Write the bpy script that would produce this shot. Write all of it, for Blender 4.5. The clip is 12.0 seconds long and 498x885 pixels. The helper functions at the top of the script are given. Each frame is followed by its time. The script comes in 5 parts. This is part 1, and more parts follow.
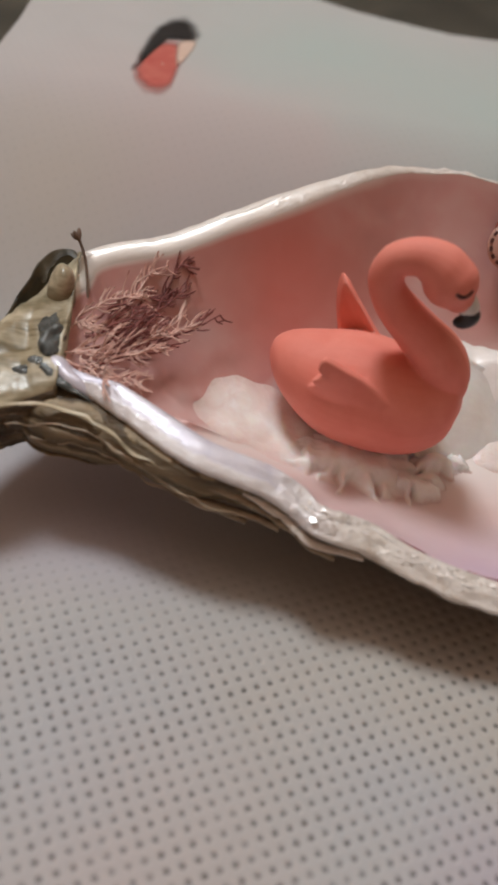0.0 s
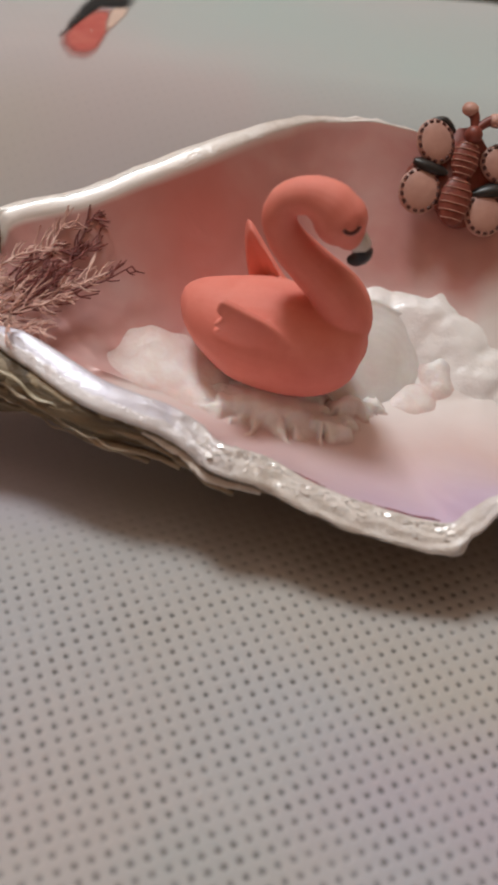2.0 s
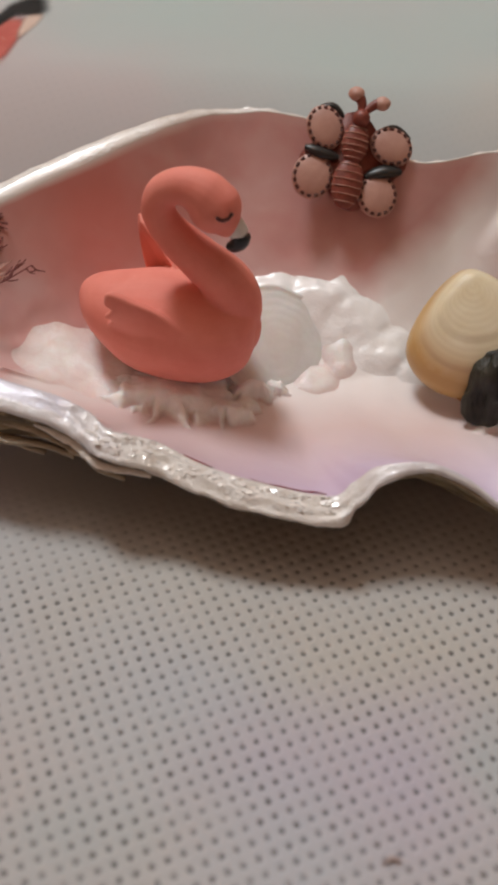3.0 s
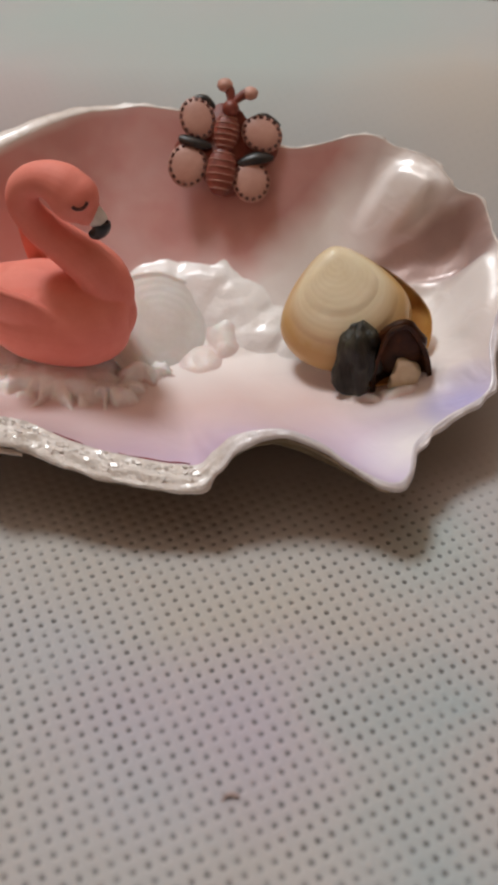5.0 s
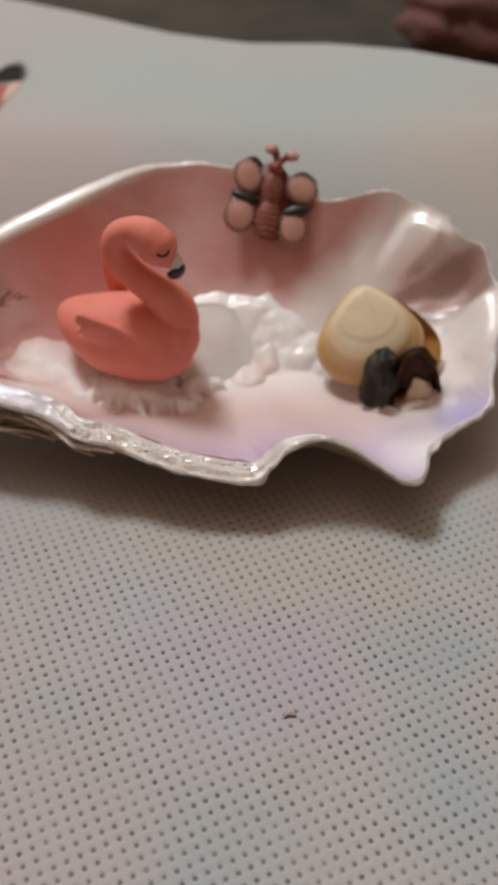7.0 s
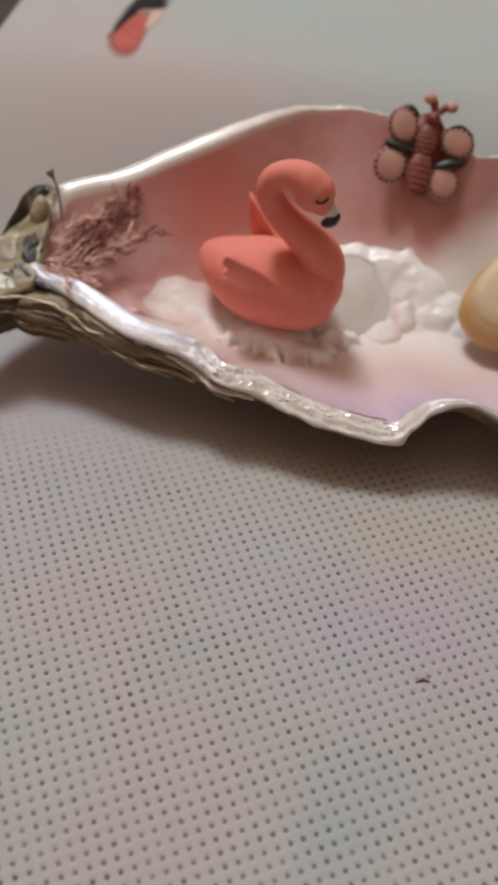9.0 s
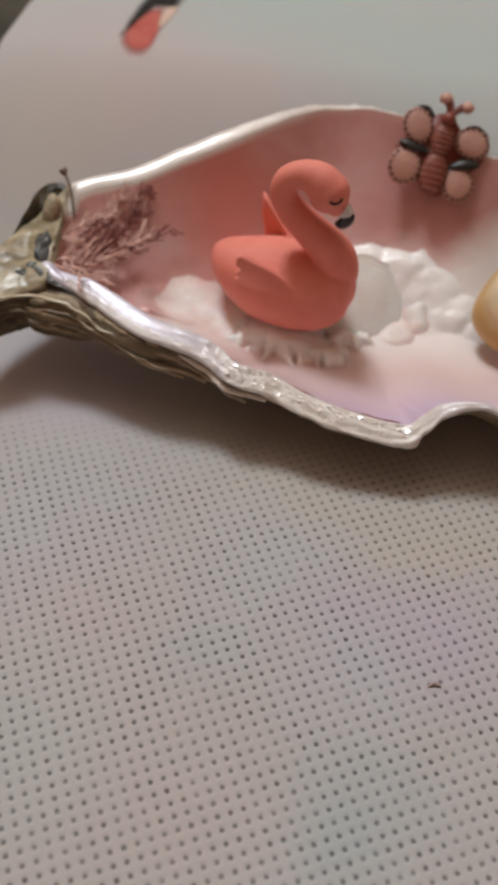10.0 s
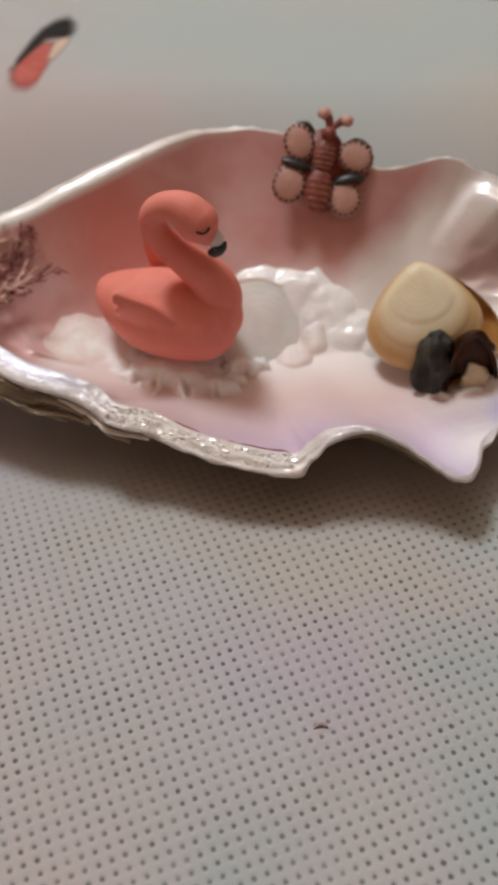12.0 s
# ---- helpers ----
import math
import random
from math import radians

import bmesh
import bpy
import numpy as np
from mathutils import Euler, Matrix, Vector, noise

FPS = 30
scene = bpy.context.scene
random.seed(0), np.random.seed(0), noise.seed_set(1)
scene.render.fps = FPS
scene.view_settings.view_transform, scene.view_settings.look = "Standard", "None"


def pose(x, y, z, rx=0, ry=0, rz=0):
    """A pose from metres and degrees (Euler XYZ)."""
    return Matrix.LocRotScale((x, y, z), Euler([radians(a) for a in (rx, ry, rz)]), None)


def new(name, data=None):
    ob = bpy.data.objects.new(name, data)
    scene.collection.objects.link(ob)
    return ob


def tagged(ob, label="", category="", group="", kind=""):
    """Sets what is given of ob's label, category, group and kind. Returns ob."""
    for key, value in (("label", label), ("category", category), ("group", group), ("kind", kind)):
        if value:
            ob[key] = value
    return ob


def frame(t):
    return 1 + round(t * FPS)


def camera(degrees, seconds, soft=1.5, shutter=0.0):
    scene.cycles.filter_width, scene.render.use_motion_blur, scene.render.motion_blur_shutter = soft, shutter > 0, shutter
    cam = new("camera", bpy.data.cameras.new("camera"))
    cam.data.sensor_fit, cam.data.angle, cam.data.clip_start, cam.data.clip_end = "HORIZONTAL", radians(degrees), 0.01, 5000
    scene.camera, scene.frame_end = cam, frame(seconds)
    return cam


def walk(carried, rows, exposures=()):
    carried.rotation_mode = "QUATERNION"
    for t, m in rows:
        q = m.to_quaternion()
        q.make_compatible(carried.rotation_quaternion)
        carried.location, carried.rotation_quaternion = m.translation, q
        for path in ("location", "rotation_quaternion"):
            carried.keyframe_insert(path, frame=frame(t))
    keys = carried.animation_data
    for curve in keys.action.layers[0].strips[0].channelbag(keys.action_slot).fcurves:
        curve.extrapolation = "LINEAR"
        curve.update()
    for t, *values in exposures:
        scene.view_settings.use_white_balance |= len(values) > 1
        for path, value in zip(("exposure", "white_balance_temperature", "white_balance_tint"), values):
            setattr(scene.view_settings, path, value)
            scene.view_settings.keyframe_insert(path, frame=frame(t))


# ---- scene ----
cam = camera(31.0, 12.0, soft=3.6)
METRES, EYE, TILT, LEAN, TURN = 0.15, 0.0883, -41.56, -7.47, 0.0
ROWS = [
    (0.0, 0.0, 0.0, 0.0, 0.0, 0.0, -0.0),
    (0.5, -0.0347, 0.0206, -0.0087, 0.02, -0.12, -2.2),
    (1.0, -0.0235, 0.0167, -0.0151, 0.09, -0.15, -2.27),
    (1.5, 0.0444, 0.0083, -0.0344, 1.08, -0.69, 0.08),
    (2.0, 0.0977, -0.0167, -0.044, 1.32, -0.52, 1.79),
    (2.5, 0.1717, -0.0398, -0.053, 1.8, -0.37, 3.65),
    (3.0, 0.1981, -0.0364, -0.0632, 1.97, -0.53, 4.9),
    (5.0, 0.3186, -0.0735, -0.1016, 2.37, -0.36, 7.54),
    (5.5, 0.3425, -0.0931, -0.1142, 2.37, -0.41, 8.03),
    (6.0, 0.3484, -0.0943, -0.1207, 2.29, -0.42, 8.28),
    (6.2, 0.3368, -0.1104, -0.1056, 1.61, -1.23, 8.17),
    (6.5, 0.3239, -0.2098, -0.0916, 1.97, -0.44, 7.88),
    (6.8, 0.2714, -0.2589, -0.0924, -1.01, -0.56, 6.3),
    (7.0, 0.2642, -0.2676, -0.0961, 1.69, -0.1, 6.81),
    (7.2, 0.2405, -0.2698, -0.1012, 2.11, -0.18, 5.71),
    (7.5, 0.2385, -0.2771, -0.12, 2.78, -0.7, 5.15),
    (9.5, 0.1582, -0.2592, -0.0771, 5.41, -3.4, 1.35),
    (10.0, 0.1634, -0.2581, -0.0786, 5.49, -3.38, 1.36),
    (10.5, 0.1706, -0.2556, -0.0811, 5.56, -3.29, 1.34),
    (11.0, 0.2068, -0.2559, -0.0943, 5.62, -3.3, 2.5),
    (11.5, 0.2287, -0.2545, -0.0927, 5.72, -3.22, 3.77),
    (12.0, 0.2945, -0.2193, -0.0565, 6.02, -2.98, 5.77),
]
walk(cam, [(t, pose(0, 0, EYE, TILT, LEAN, TURN) @ pose(METRES * x, METRES * y, METRES * z, 90 + pitch, roll, yaw)) for t, x, y, z, yaw, pitch, roll in ROWS])
cam.data.dof.use_dof = True
cam.data.dof.focus_distance = 0.125
cam.data.dof.aperture_fstop = 28.0

# ---- light: one ceiling lamp a little behind the shell, in a plain added room ----
world = bpy.data.worlds.new("room_air")
scene.world = world
world.use_nodes = True
world.node_tree.nodes["Background"].inputs[0].default_value = (0.80, 0.86, 1.0, 1)
world.node_tree.nodes["Background"].inputs[1].default_value = 0.05
scene.view_settings.exposure = 0.0

lamp_data = bpy.data.lights.new("ceiling_lamp_light", "POINT")
lamp_data.shadow_soft_size, lamp_data.energy, lamp_data.color = 0.14, 32.8, (0.875, 0.955, 1.0)
lamp_light = new("ceiling_lamp_light", lamp_data)
lamp_light.location = (-0.28, 0.45, 1.13)

from mathutils.bvhtree import BVHTree

MM = 0.001


# ---- materials ----
def nodes_of(name):
    m = bpy.data.materials.new(name)
    m.use_nodes = True
    return m, m.node_tree.nodes, m.node_tree.links, m.node_tree.nodes["Principled BSDF"]


def noise_node(n, l, coord, scale, detail=4.0, rough=0.55, distort=0.0):
    t = n.new("ShaderNodeTexNoise")
    t.inputs["Scale"].default_value = scale
    t.inputs["Detail"].default_value = detail
    t.inputs["Roughness"].default_value = rough
    t.inputs["Distortion"].default_value = distort
    l.new(coord, t.inputs["Vector"])
    return t.outputs["Fac"]


def ramp_node(n, l, fac, stops):
    r = n.new("ShaderNodeValToRGB")
    while len(r.color_ramp.elements) < len(stops):
        r.color_ramp.elements.new(0.5)
    for e, (p, c) in zip(r.color_ramp.elements, stops):
        e.position, e.color = p, (*c, 1)
    l.new(fac, r.inputs[0])
    return r.outputs[0]


def mix_node(n, l, fac, a, b, mode="MIX"):
    m = n.new("ShaderNodeMix")
    m.data_type, m.blend_type = "RGBA", mode
    for s, v in ((m.inputs[0], fac), (m.inputs[6], a), (m.inputs[7], b)):
        if isinstance(v, (int, float)):
            s.default_value = v
        elif isinstance(v, tuple):
            s.default_value = (*v, 1)
        else:
            l.new(v, s)
    return m.outputs[2]


def bump_node(n, l, bsdf, height, strength, distance):
    b = n.new("ShaderNodeBump")
    b.inputs["Strength"].default_value, b.inputs["Distance"].default_value = strength, distance
    l.new(height, b.inputs["Height"])
    l.new(b.outputs[0], bsdf.inputs["Normal"])
    return b


def math_node(n, l, op, a, b=None):
    m = n.new("ShaderNodeMath")
    m.operation = op
    for s, v in zip(m.inputs, (a, b)):
        if v is None:
            continue
        if isinstance(v, (int, float)):
            s.default_value = v
        else:
            l.new(v, s)
    return m.outputs[0]


def surface(name, dark, light, size, rough=0.5, bump=0.2, grain=0.3, metal=0.0, coat=0.0, sss=0.0, spec=0.5, depth=0.1, rough_var=0.1, stretch=None, span=(0.3, 0.7)):
    """Two-scale mottled paint: patches of `size` mm between dark and light, grain of `grain` mm in relief."""
    m, n, l, b = nodes_of(name)
    c = n.new("ShaderNodeTexCoord").outputs["Object"]
    if stretch:
        s = n.new("ShaderNodeVectorMath")
        s.operation = "MULTIPLY"
        s.inputs[1].default_value = stretch
        l.new(c, s.inputs[0])
        c = s.outputs[0]
    big = noise_node(n, l, c, 1000.0 / size, 5, 0.6, 0.3)
    fine = noise_node(n, l, c, 1000.0 / grain, 3, 0.6)
    col = ramp_node(n, l, big, [(span[0], dark), (span[1], light)])
    col = mix_node(n, l, math_node(n, l, "MULTIPLY", fine, 0.25), col, tuple(0.8 * v for v in dark))
    l.new(col, b.inputs["Base Color"])
    b.inputs["Metallic"].default_value = metal
    b.inputs["Specular IOR Level"].default_value = spec
    b.inputs["Coat Weight"].default_value = coat
    b.inputs["Coat Roughness"].default_value = 0.15
    l.new(math_node(n, l, "ADD", math_node(n, l, "MULTIPLY", big, rough_var), rough - rough_var / 2), b.inputs["Roughness"])
    if sss:
        b.inputs["Subsurface Weight"].default_value = sss
        b.inputs["Subsurface Radius"].default_value = (0.003, 0.0015, 0.001)
        b.inputs["Subsurface Scale"].default_value = 1.0
    bump_node(n, l, b, math_node(n, l, "ADD", fine, math_node(n, l, "MULTIPLY", big, 0.7)), bump, depth * MM)
    return m


PITCH, DOT_TURN, DOT_AT = 1.64, math.radians(22.3), (36.1, 9.6)


LILAC, SKY, BEIGE, TEAL, MINT, ROSE = (0.475, 0.435, 0.505), (0.450, 0.470, 0.515), (0.515, 0.470, 0.405), (0.385, 0.448, 0.468), (0.420, 0.490, 0.475), (0.515, 0.445, 0.440)
PASTELS = [(29, 58, 17, BEIGE, 0.5), (56, 51, 14, BEIGE, 0.6), (26, 46, 12, SKY, 0.65), (-9, 47, 14, SKY, 0.6), (-10, 88, 16, LILAC, 0.8), (0, 36, 13, ROSE, 0.5),
           (37, 35, 10, LILAC, 0.8), (52, 37, 11, LILAC, 0.95), (38, 27, 8, SKY, 0.6), (18, 28, 6, TEAL, 0.3), (72, 35, 8, TEAL, 0.9), (69, 18, 9, TEAL, 0.85),
           (38, 6, 9, TEAL, 0.75), (79, 27, 6, ROSE, 0.4), (77, 57, 8, MINT, 0.7), (13, 9, 14, ROSE, 0.45), (-4, 15, 10, MINT, 0.3), (-10, 142, 24, ROSE, 0.9),
           (18, 148, 20, ROSE, 0.8), (26, 190, 30, MINT, 1.0), (58, 166, 28, MINT, 1.0), (98, 147, 19, BEIGE, 0.7), (87, 184, 25, MINT, 0.9), (-25, 132, 15, BEIGE, 0.5)]


def cloth_material():
    m, n, l, b = nodes_of("nonwoven_cloth")
    c = n.new("ShaderNodeTexCoord").outputs["Object"]
    turn = n.new("ShaderNodeMapping")
    turn.vector_type = "TEXTURE"
    turn.inputs["Location"].default_value = (DOT_AT[0] * MM, DOT_AT[1] * MM, 0)
    turn.inputs["Rotation"].default_value = (0, 0, DOT_TURN)
    turn.inputs["Scale"].default_value = (PITCH * MM, PITCH * MM, 1)
    l.new(c, turn.inputs["Vector"])
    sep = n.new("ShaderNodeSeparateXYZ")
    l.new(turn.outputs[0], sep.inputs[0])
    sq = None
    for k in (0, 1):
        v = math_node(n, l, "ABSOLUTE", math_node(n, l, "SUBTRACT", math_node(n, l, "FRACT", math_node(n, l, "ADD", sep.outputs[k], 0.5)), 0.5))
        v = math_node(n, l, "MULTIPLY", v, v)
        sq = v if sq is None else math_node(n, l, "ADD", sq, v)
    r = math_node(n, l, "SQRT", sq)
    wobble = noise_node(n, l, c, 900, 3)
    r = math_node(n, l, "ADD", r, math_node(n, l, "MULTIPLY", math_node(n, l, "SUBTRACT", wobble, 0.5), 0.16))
    # dark pit colour: thin bonded fabric, with the pit's shade painted in
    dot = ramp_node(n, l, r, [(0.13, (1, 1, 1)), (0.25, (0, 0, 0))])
    flat = n.new("ShaderNodeVectorMath")
    flat.operation = "MULTIPLY_ADD"
    flat.inputs[1].default_value = (1, 1, 0)
    l.new(c, flat.inputs[0])
    warp = n.new("ShaderNodeTexNoise")
    warp.inputs["Scale"].default_value, warp.inputs["Detail"].default_value = 38, 3
    l.new(c, warp.inputs["Vector"])
    bend = n.new("ShaderNodeVectorMath")
    bend.operation = "MULTIPLY_ADD"
    bend.inputs[1].default_value, bend.inputs[2].default_value = (0.022, 0.022, 0), (-0.011, -0.011, 0)
    l.new(warp.outputs["Color"], bend.inputs[0])
    l.new(bend.outputs[0], flat.inputs[2])
    blotch = noise_node(n, l, c, 60, 3, 0.5, 0.6)
    base = ramp_node(n, l, blotch, [(0.35, (0.466, 0.452, 0.450)), (0.65, (0.482, 0.472, 0.472))])
    # pastel print: x, y and radius in millimetres, tint, weight
    for x, y, radius, tint, weight in PASTELS:
        d = n.new("ShaderNodeVectorMath")
        d.operation = "DISTANCE"
        d.inputs[1].default_value = (x * MM, y * MM, 0)
        l.new(flat.outputs[0], d.inputs[0])
        near = ramp_node(n, l, math_node(n, l, "DIVIDE", d.outputs["Value"], 1.5 * radius * MM), [(0.15, (weight,) * 3), (1.0, (0, 0, 0))])
        base = mix_node(n, l, near, base, tint)
    fibre = noise_node(n, l, c, 2600, 5, 0.7, 2.0)
    base = mix_node(n, l, math_node(n, l, "MULTIPLY", fibre, 0.22), base, (0.34, 0.315, 0.295))
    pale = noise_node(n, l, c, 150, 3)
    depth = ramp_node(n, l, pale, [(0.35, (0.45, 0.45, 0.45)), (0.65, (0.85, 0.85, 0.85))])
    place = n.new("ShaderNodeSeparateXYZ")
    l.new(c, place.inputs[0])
    # the dots weaken towards the back
    back_fade = ramp_node(n, l, math_node(n, l, "MULTIPLY", place.outputs[1], 10.0), [(0.58, (1, 1, 1)), (0.76, (0.05, 0.05, 0.05))])
    depth = math_node(n, l, "MULTIPLY", depth, back_fade)
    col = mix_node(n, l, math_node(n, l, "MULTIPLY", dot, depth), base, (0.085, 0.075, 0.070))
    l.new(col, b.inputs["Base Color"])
    b.inputs["Roughness"].default_value = 0.8
    b.inputs["Specular IOR Level"].default_value = 0.25
    bump_node(n, l, b, math_node(n, l, "ADD", fibre, math_node(n, l, "MULTIPLY", pale, 0.6)), 0.25, 0.12 * MM)
    return m


def nacre_material():
    """Mother-of-pearl: pink wash on the back wall and hinge end, white floor, lilac along the front edge, pearly coat."""
    m, n, l, b = nodes_of("nacre")
    c = n.new("ShaderNodeTexCoord").outputs["Object"]
    off = n.new("ShaderNodeVectorMath")
    off.operation = "ADD"
    off.inputs[1].default_value = (0.040, 0.090, 0.0)
    l.new(c, off.inputs[0])
    sep = n.new("ShaderNodeSeparateXYZ")
    l.new(off.outputs[0], sep.inputs[0])
    x, y = sep.outputs[0], sep.outputs[1]
    big = noise_node(n, l, c, 45, 3, 0.5, 0.5)
    wob = math_node(n, l, "MULTIPLY", math_node(n, l, "SUBTRACT", big, 0.5), 0.012)
    along = math_node(n, l, "MULTIPLY", math_node(n, l, "ADD", x, 0.020), 8.3333)
    grey = lambda v: (v, v, v)
    # the wash's lower border, y over x from -20 to 100 mm
    border = ramp_node(n, l, along, [(0.08, grey(0.530)), (0.167, grey(0.568)), (0.217, grey(0.607)), (0.28, grey(0.663)), (0.49, grey(0.740)), (0.625, grey(0.725)), (0.725, grey(0.757)), (0.80, grey(0.787)), (0.86, grey(0.83))])
    past = math_node(n, l, "SUBTRACT", math_node(n, l, "ADD", y, wob), math_node(n, l, "MULTIPLY", border, 0.15))
    pink = ramp_node(n, l, math_node(n, l, "ADD", math_node(n, l, "MULTIPLY", past, 95.0), 0.4), [(0.15, grey(0)), (0.70, grey(1))])
    patch = noise_node(n, l, c, 70, 3, 0.5, 0.3)
    wash = ramp_node(n, l, patch, [(0.3, (0.46, 0.165, 0.145)), (0.52, (0.57, 0.225, 0.20)), (0.72, (0.62, 0.36, 0.34))])
    wide = ramp_node(n, l, math_node(n, l, "MULTIPLY", x, 10.0), [(0.64, grey(0)), (0.78, grey(1))])
    plain = mix_node(n, l, wide, (0.80, 0.745, 0.715), (0.93, 0.905, 0.89))
    col = mix_node(n, l, math_node(n, l, "MULTIPLY", pink, 0.92), plain, wash)
    deep = math_node(n, l, "ADD", math_node(n, l, "MULTIPLY", y, 10.0), math_node(n, l, "MULTIPLY", wob, 8.0))
    blush = ramp_node(n, l, deep, [(0.85, grey(1)), (0.96, grey(0))])
    leftward = ramp_node(n, l, along, [(0.12, grey(0.1)), (0.30, grey(1)), (0.70, grey(1)), (0.88, grey(0.3))])
    col = mix_node(n, l, math_node(n, l, "MULTIPLY", math_node(n, l, "MULTIPLY", blush, leftward), 0.85), col, (0.66, 0.46, 0.44))
    front = ramp_node(n, l, deep, [(0.70, grey(1)), (0.85, grey(0))])
    right = ramp_node(n, l, along, [(0.30, grey(0.15)), (0.52, grey(1))])
    tone = ramp_node(n, l, along, [(0.5, (0.58, 0.43, 0.60)), (0.72, (0.60, 0.50, 0.70)), (0.90, (0.46, 0.43, 0.78))])
    col = mix_node(n, l, math_node(n, l, "MULTIPLY", math_node(n, l, "MULTIPLY", front, right), 0.9), col, tone)
    streak = noise_node(n, l, c, 160, 4, 0.5, 0.4)
    col = mix_node(n, l, math_node(n, l, "MULTIPLY", streak, 0.22), col, (0.90, 0.86, 0.84))
    # rosy-brown fingers that run out between the lobes of the wide end, fold shade painted in
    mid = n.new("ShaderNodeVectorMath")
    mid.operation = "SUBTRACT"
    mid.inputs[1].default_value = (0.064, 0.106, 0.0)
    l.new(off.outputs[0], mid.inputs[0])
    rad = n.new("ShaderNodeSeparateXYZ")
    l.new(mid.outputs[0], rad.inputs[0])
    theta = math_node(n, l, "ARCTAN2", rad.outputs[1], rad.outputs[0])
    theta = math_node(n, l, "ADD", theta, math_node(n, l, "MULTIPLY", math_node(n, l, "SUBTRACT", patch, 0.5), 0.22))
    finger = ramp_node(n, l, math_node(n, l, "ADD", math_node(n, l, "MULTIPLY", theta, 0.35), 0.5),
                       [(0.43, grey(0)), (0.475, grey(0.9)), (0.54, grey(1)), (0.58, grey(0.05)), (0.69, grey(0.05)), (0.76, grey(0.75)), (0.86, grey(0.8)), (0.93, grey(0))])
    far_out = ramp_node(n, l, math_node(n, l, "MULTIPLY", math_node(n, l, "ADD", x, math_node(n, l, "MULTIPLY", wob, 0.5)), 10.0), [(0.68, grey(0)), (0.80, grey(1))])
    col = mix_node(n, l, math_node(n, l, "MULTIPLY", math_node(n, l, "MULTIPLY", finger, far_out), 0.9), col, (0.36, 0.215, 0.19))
    # a coral patch on the back wall, a white and a violet patch by the pointed corner
    # the white one is a highlight painted into the colour
    for spot, size, tint, weight in (((0.014, 0.113, 0.022), 0.017, (0.62, 0.16, 0.13), 0.6), ((0.0758, 0.069, 0.010), 0.010, (0.92, 0.90, 0.89), 0.9), ((0.083, 0.0775, 0.011), 0.008, (0.42, 0.40, 0.78), 0.75)):
        d = n.new("ShaderNodeVectorMath")
        d.operation = "DISTANCE"
        d.inputs[1].default_value = spot
        l.new(off.outputs[0], d.inputs[0])
        near = ramp_node(n, l, math_node(n, l, "ADD", math_node(n, l, "DIVIDE", d.outputs["Value"], size), math_node(n, l, "MULTIPLY", math_node(n, l, "SUBTRACT", big, 0.5), 0.8)), [(0.25, grey(weight)), (1.0, grey(0))])
        col = mix_node(n, l, near, col, tint)
    inwards = n.new("ShaderNodeSeparateXYZ")
    l.new(n.new("ShaderNodeUVMap").outputs[0], inwards.inputs[0])
    rosy = ramp_node(n, l, math_node(n, l, "ADD", inwards.outputs[0], math_node(n, l, "MULTIPLY", math_node(n, l, "SUBTRACT", patch, 0.5), 0.2)), [(0.14, grey(0)), (0.24, grey(0.8)), (0.40, grey(0.7)), (0.55, grey(0))])
    upper = ramp_node(n, l, math_node(n, l, "MULTIPLY", y, 5.0), [(0.515, grey(0)), (0.54, grey(1))])
    col = mix_node(n, l, math_node(n, l, "MULTIPLY", math_node(n, l, "MULTIPLY", rosy, far_out), upper), col, (0.60, 0.43, 0.42))
    # the satin white band that the back edge rolls into
    edge = n.new("ShaderNodeSeparateXYZ")
    l.new(n.new("ShaderNodeUVMap").outputs[0], edge.inputs[0])
    band = ramp_node(n, l, math_node(n, l, "ADD", edge.outputs[0], math_node(n, l, "MULTIPLY", math_node(n, l, "SUBTRACT", big, 0.5), 0.05)), [(0.0, grey(1)), (0.022, grey(0))])
    hind = ramp_node(n, l, along, [(0.30, grey(1)), (0.48, grey(0.15))])
    back = ramp_node(n, l, math_node(n, l, "MULTIPLY", y, 5.0), [(0.48, grey(0)), (0.53, grey(1))])
    col = mix_node(n, l, math_node(n, l, "MULTIPLY", math_node(n, l, "MULTIPLY", band, hind), back), col, (0.86, 0.82, 0.79))
    l.new(col, b.inputs["Base Color"])
    b.inputs["Metallic"].default_value = 0.18
    satin = math_node(n, l, "MULTIPLY", math_node(n, l, "SUBTRACT", 1.0, pink), math_node(n, l, "SUBTRACT", 1.0, far_out))
    l.new(math_node(n, l, "ADD", math_node(n, l, "ADD", math_node(n, l, "MULTIPLY", big, 0.35), 0.30), math_node(n, l, "SUBTRACT", math_node(n, l, "MULTIPLY", satin, 0.18), math_node(n, l, "MULTIPLY", far_out, 0.12))), b.inputs["Roughness"])
    b.inputs["Specular IOR Level"].default_value = 0.6
    l.new(math_node(n, l, "SUBTRACT", math_node(n, l, "ADD", 0.35, math_node(n, l, "MULTIPLY", far_out, 0.4)), math_node(n, l, "MULTIPLY", satin, 0.27)), b.inputs["Coat Weight"])
    b.inputs["Coat Roughness"].default_value = 0.32
    bump_node(n, l, b, math_node(n, l, "ADD", math_node(n, l, "MULTIPLY", streak, 0.3), math_node(n, l, "MULTIPLY", noise_node(n, l, c, 190, 2, 0.4, 0.6), math_node(n, l, "ADD", math_node(n, l, "MULTIPLY", far_out, 1.2), 0.25))), 0.45, 0.9 * MM)
    return m


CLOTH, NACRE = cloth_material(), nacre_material()


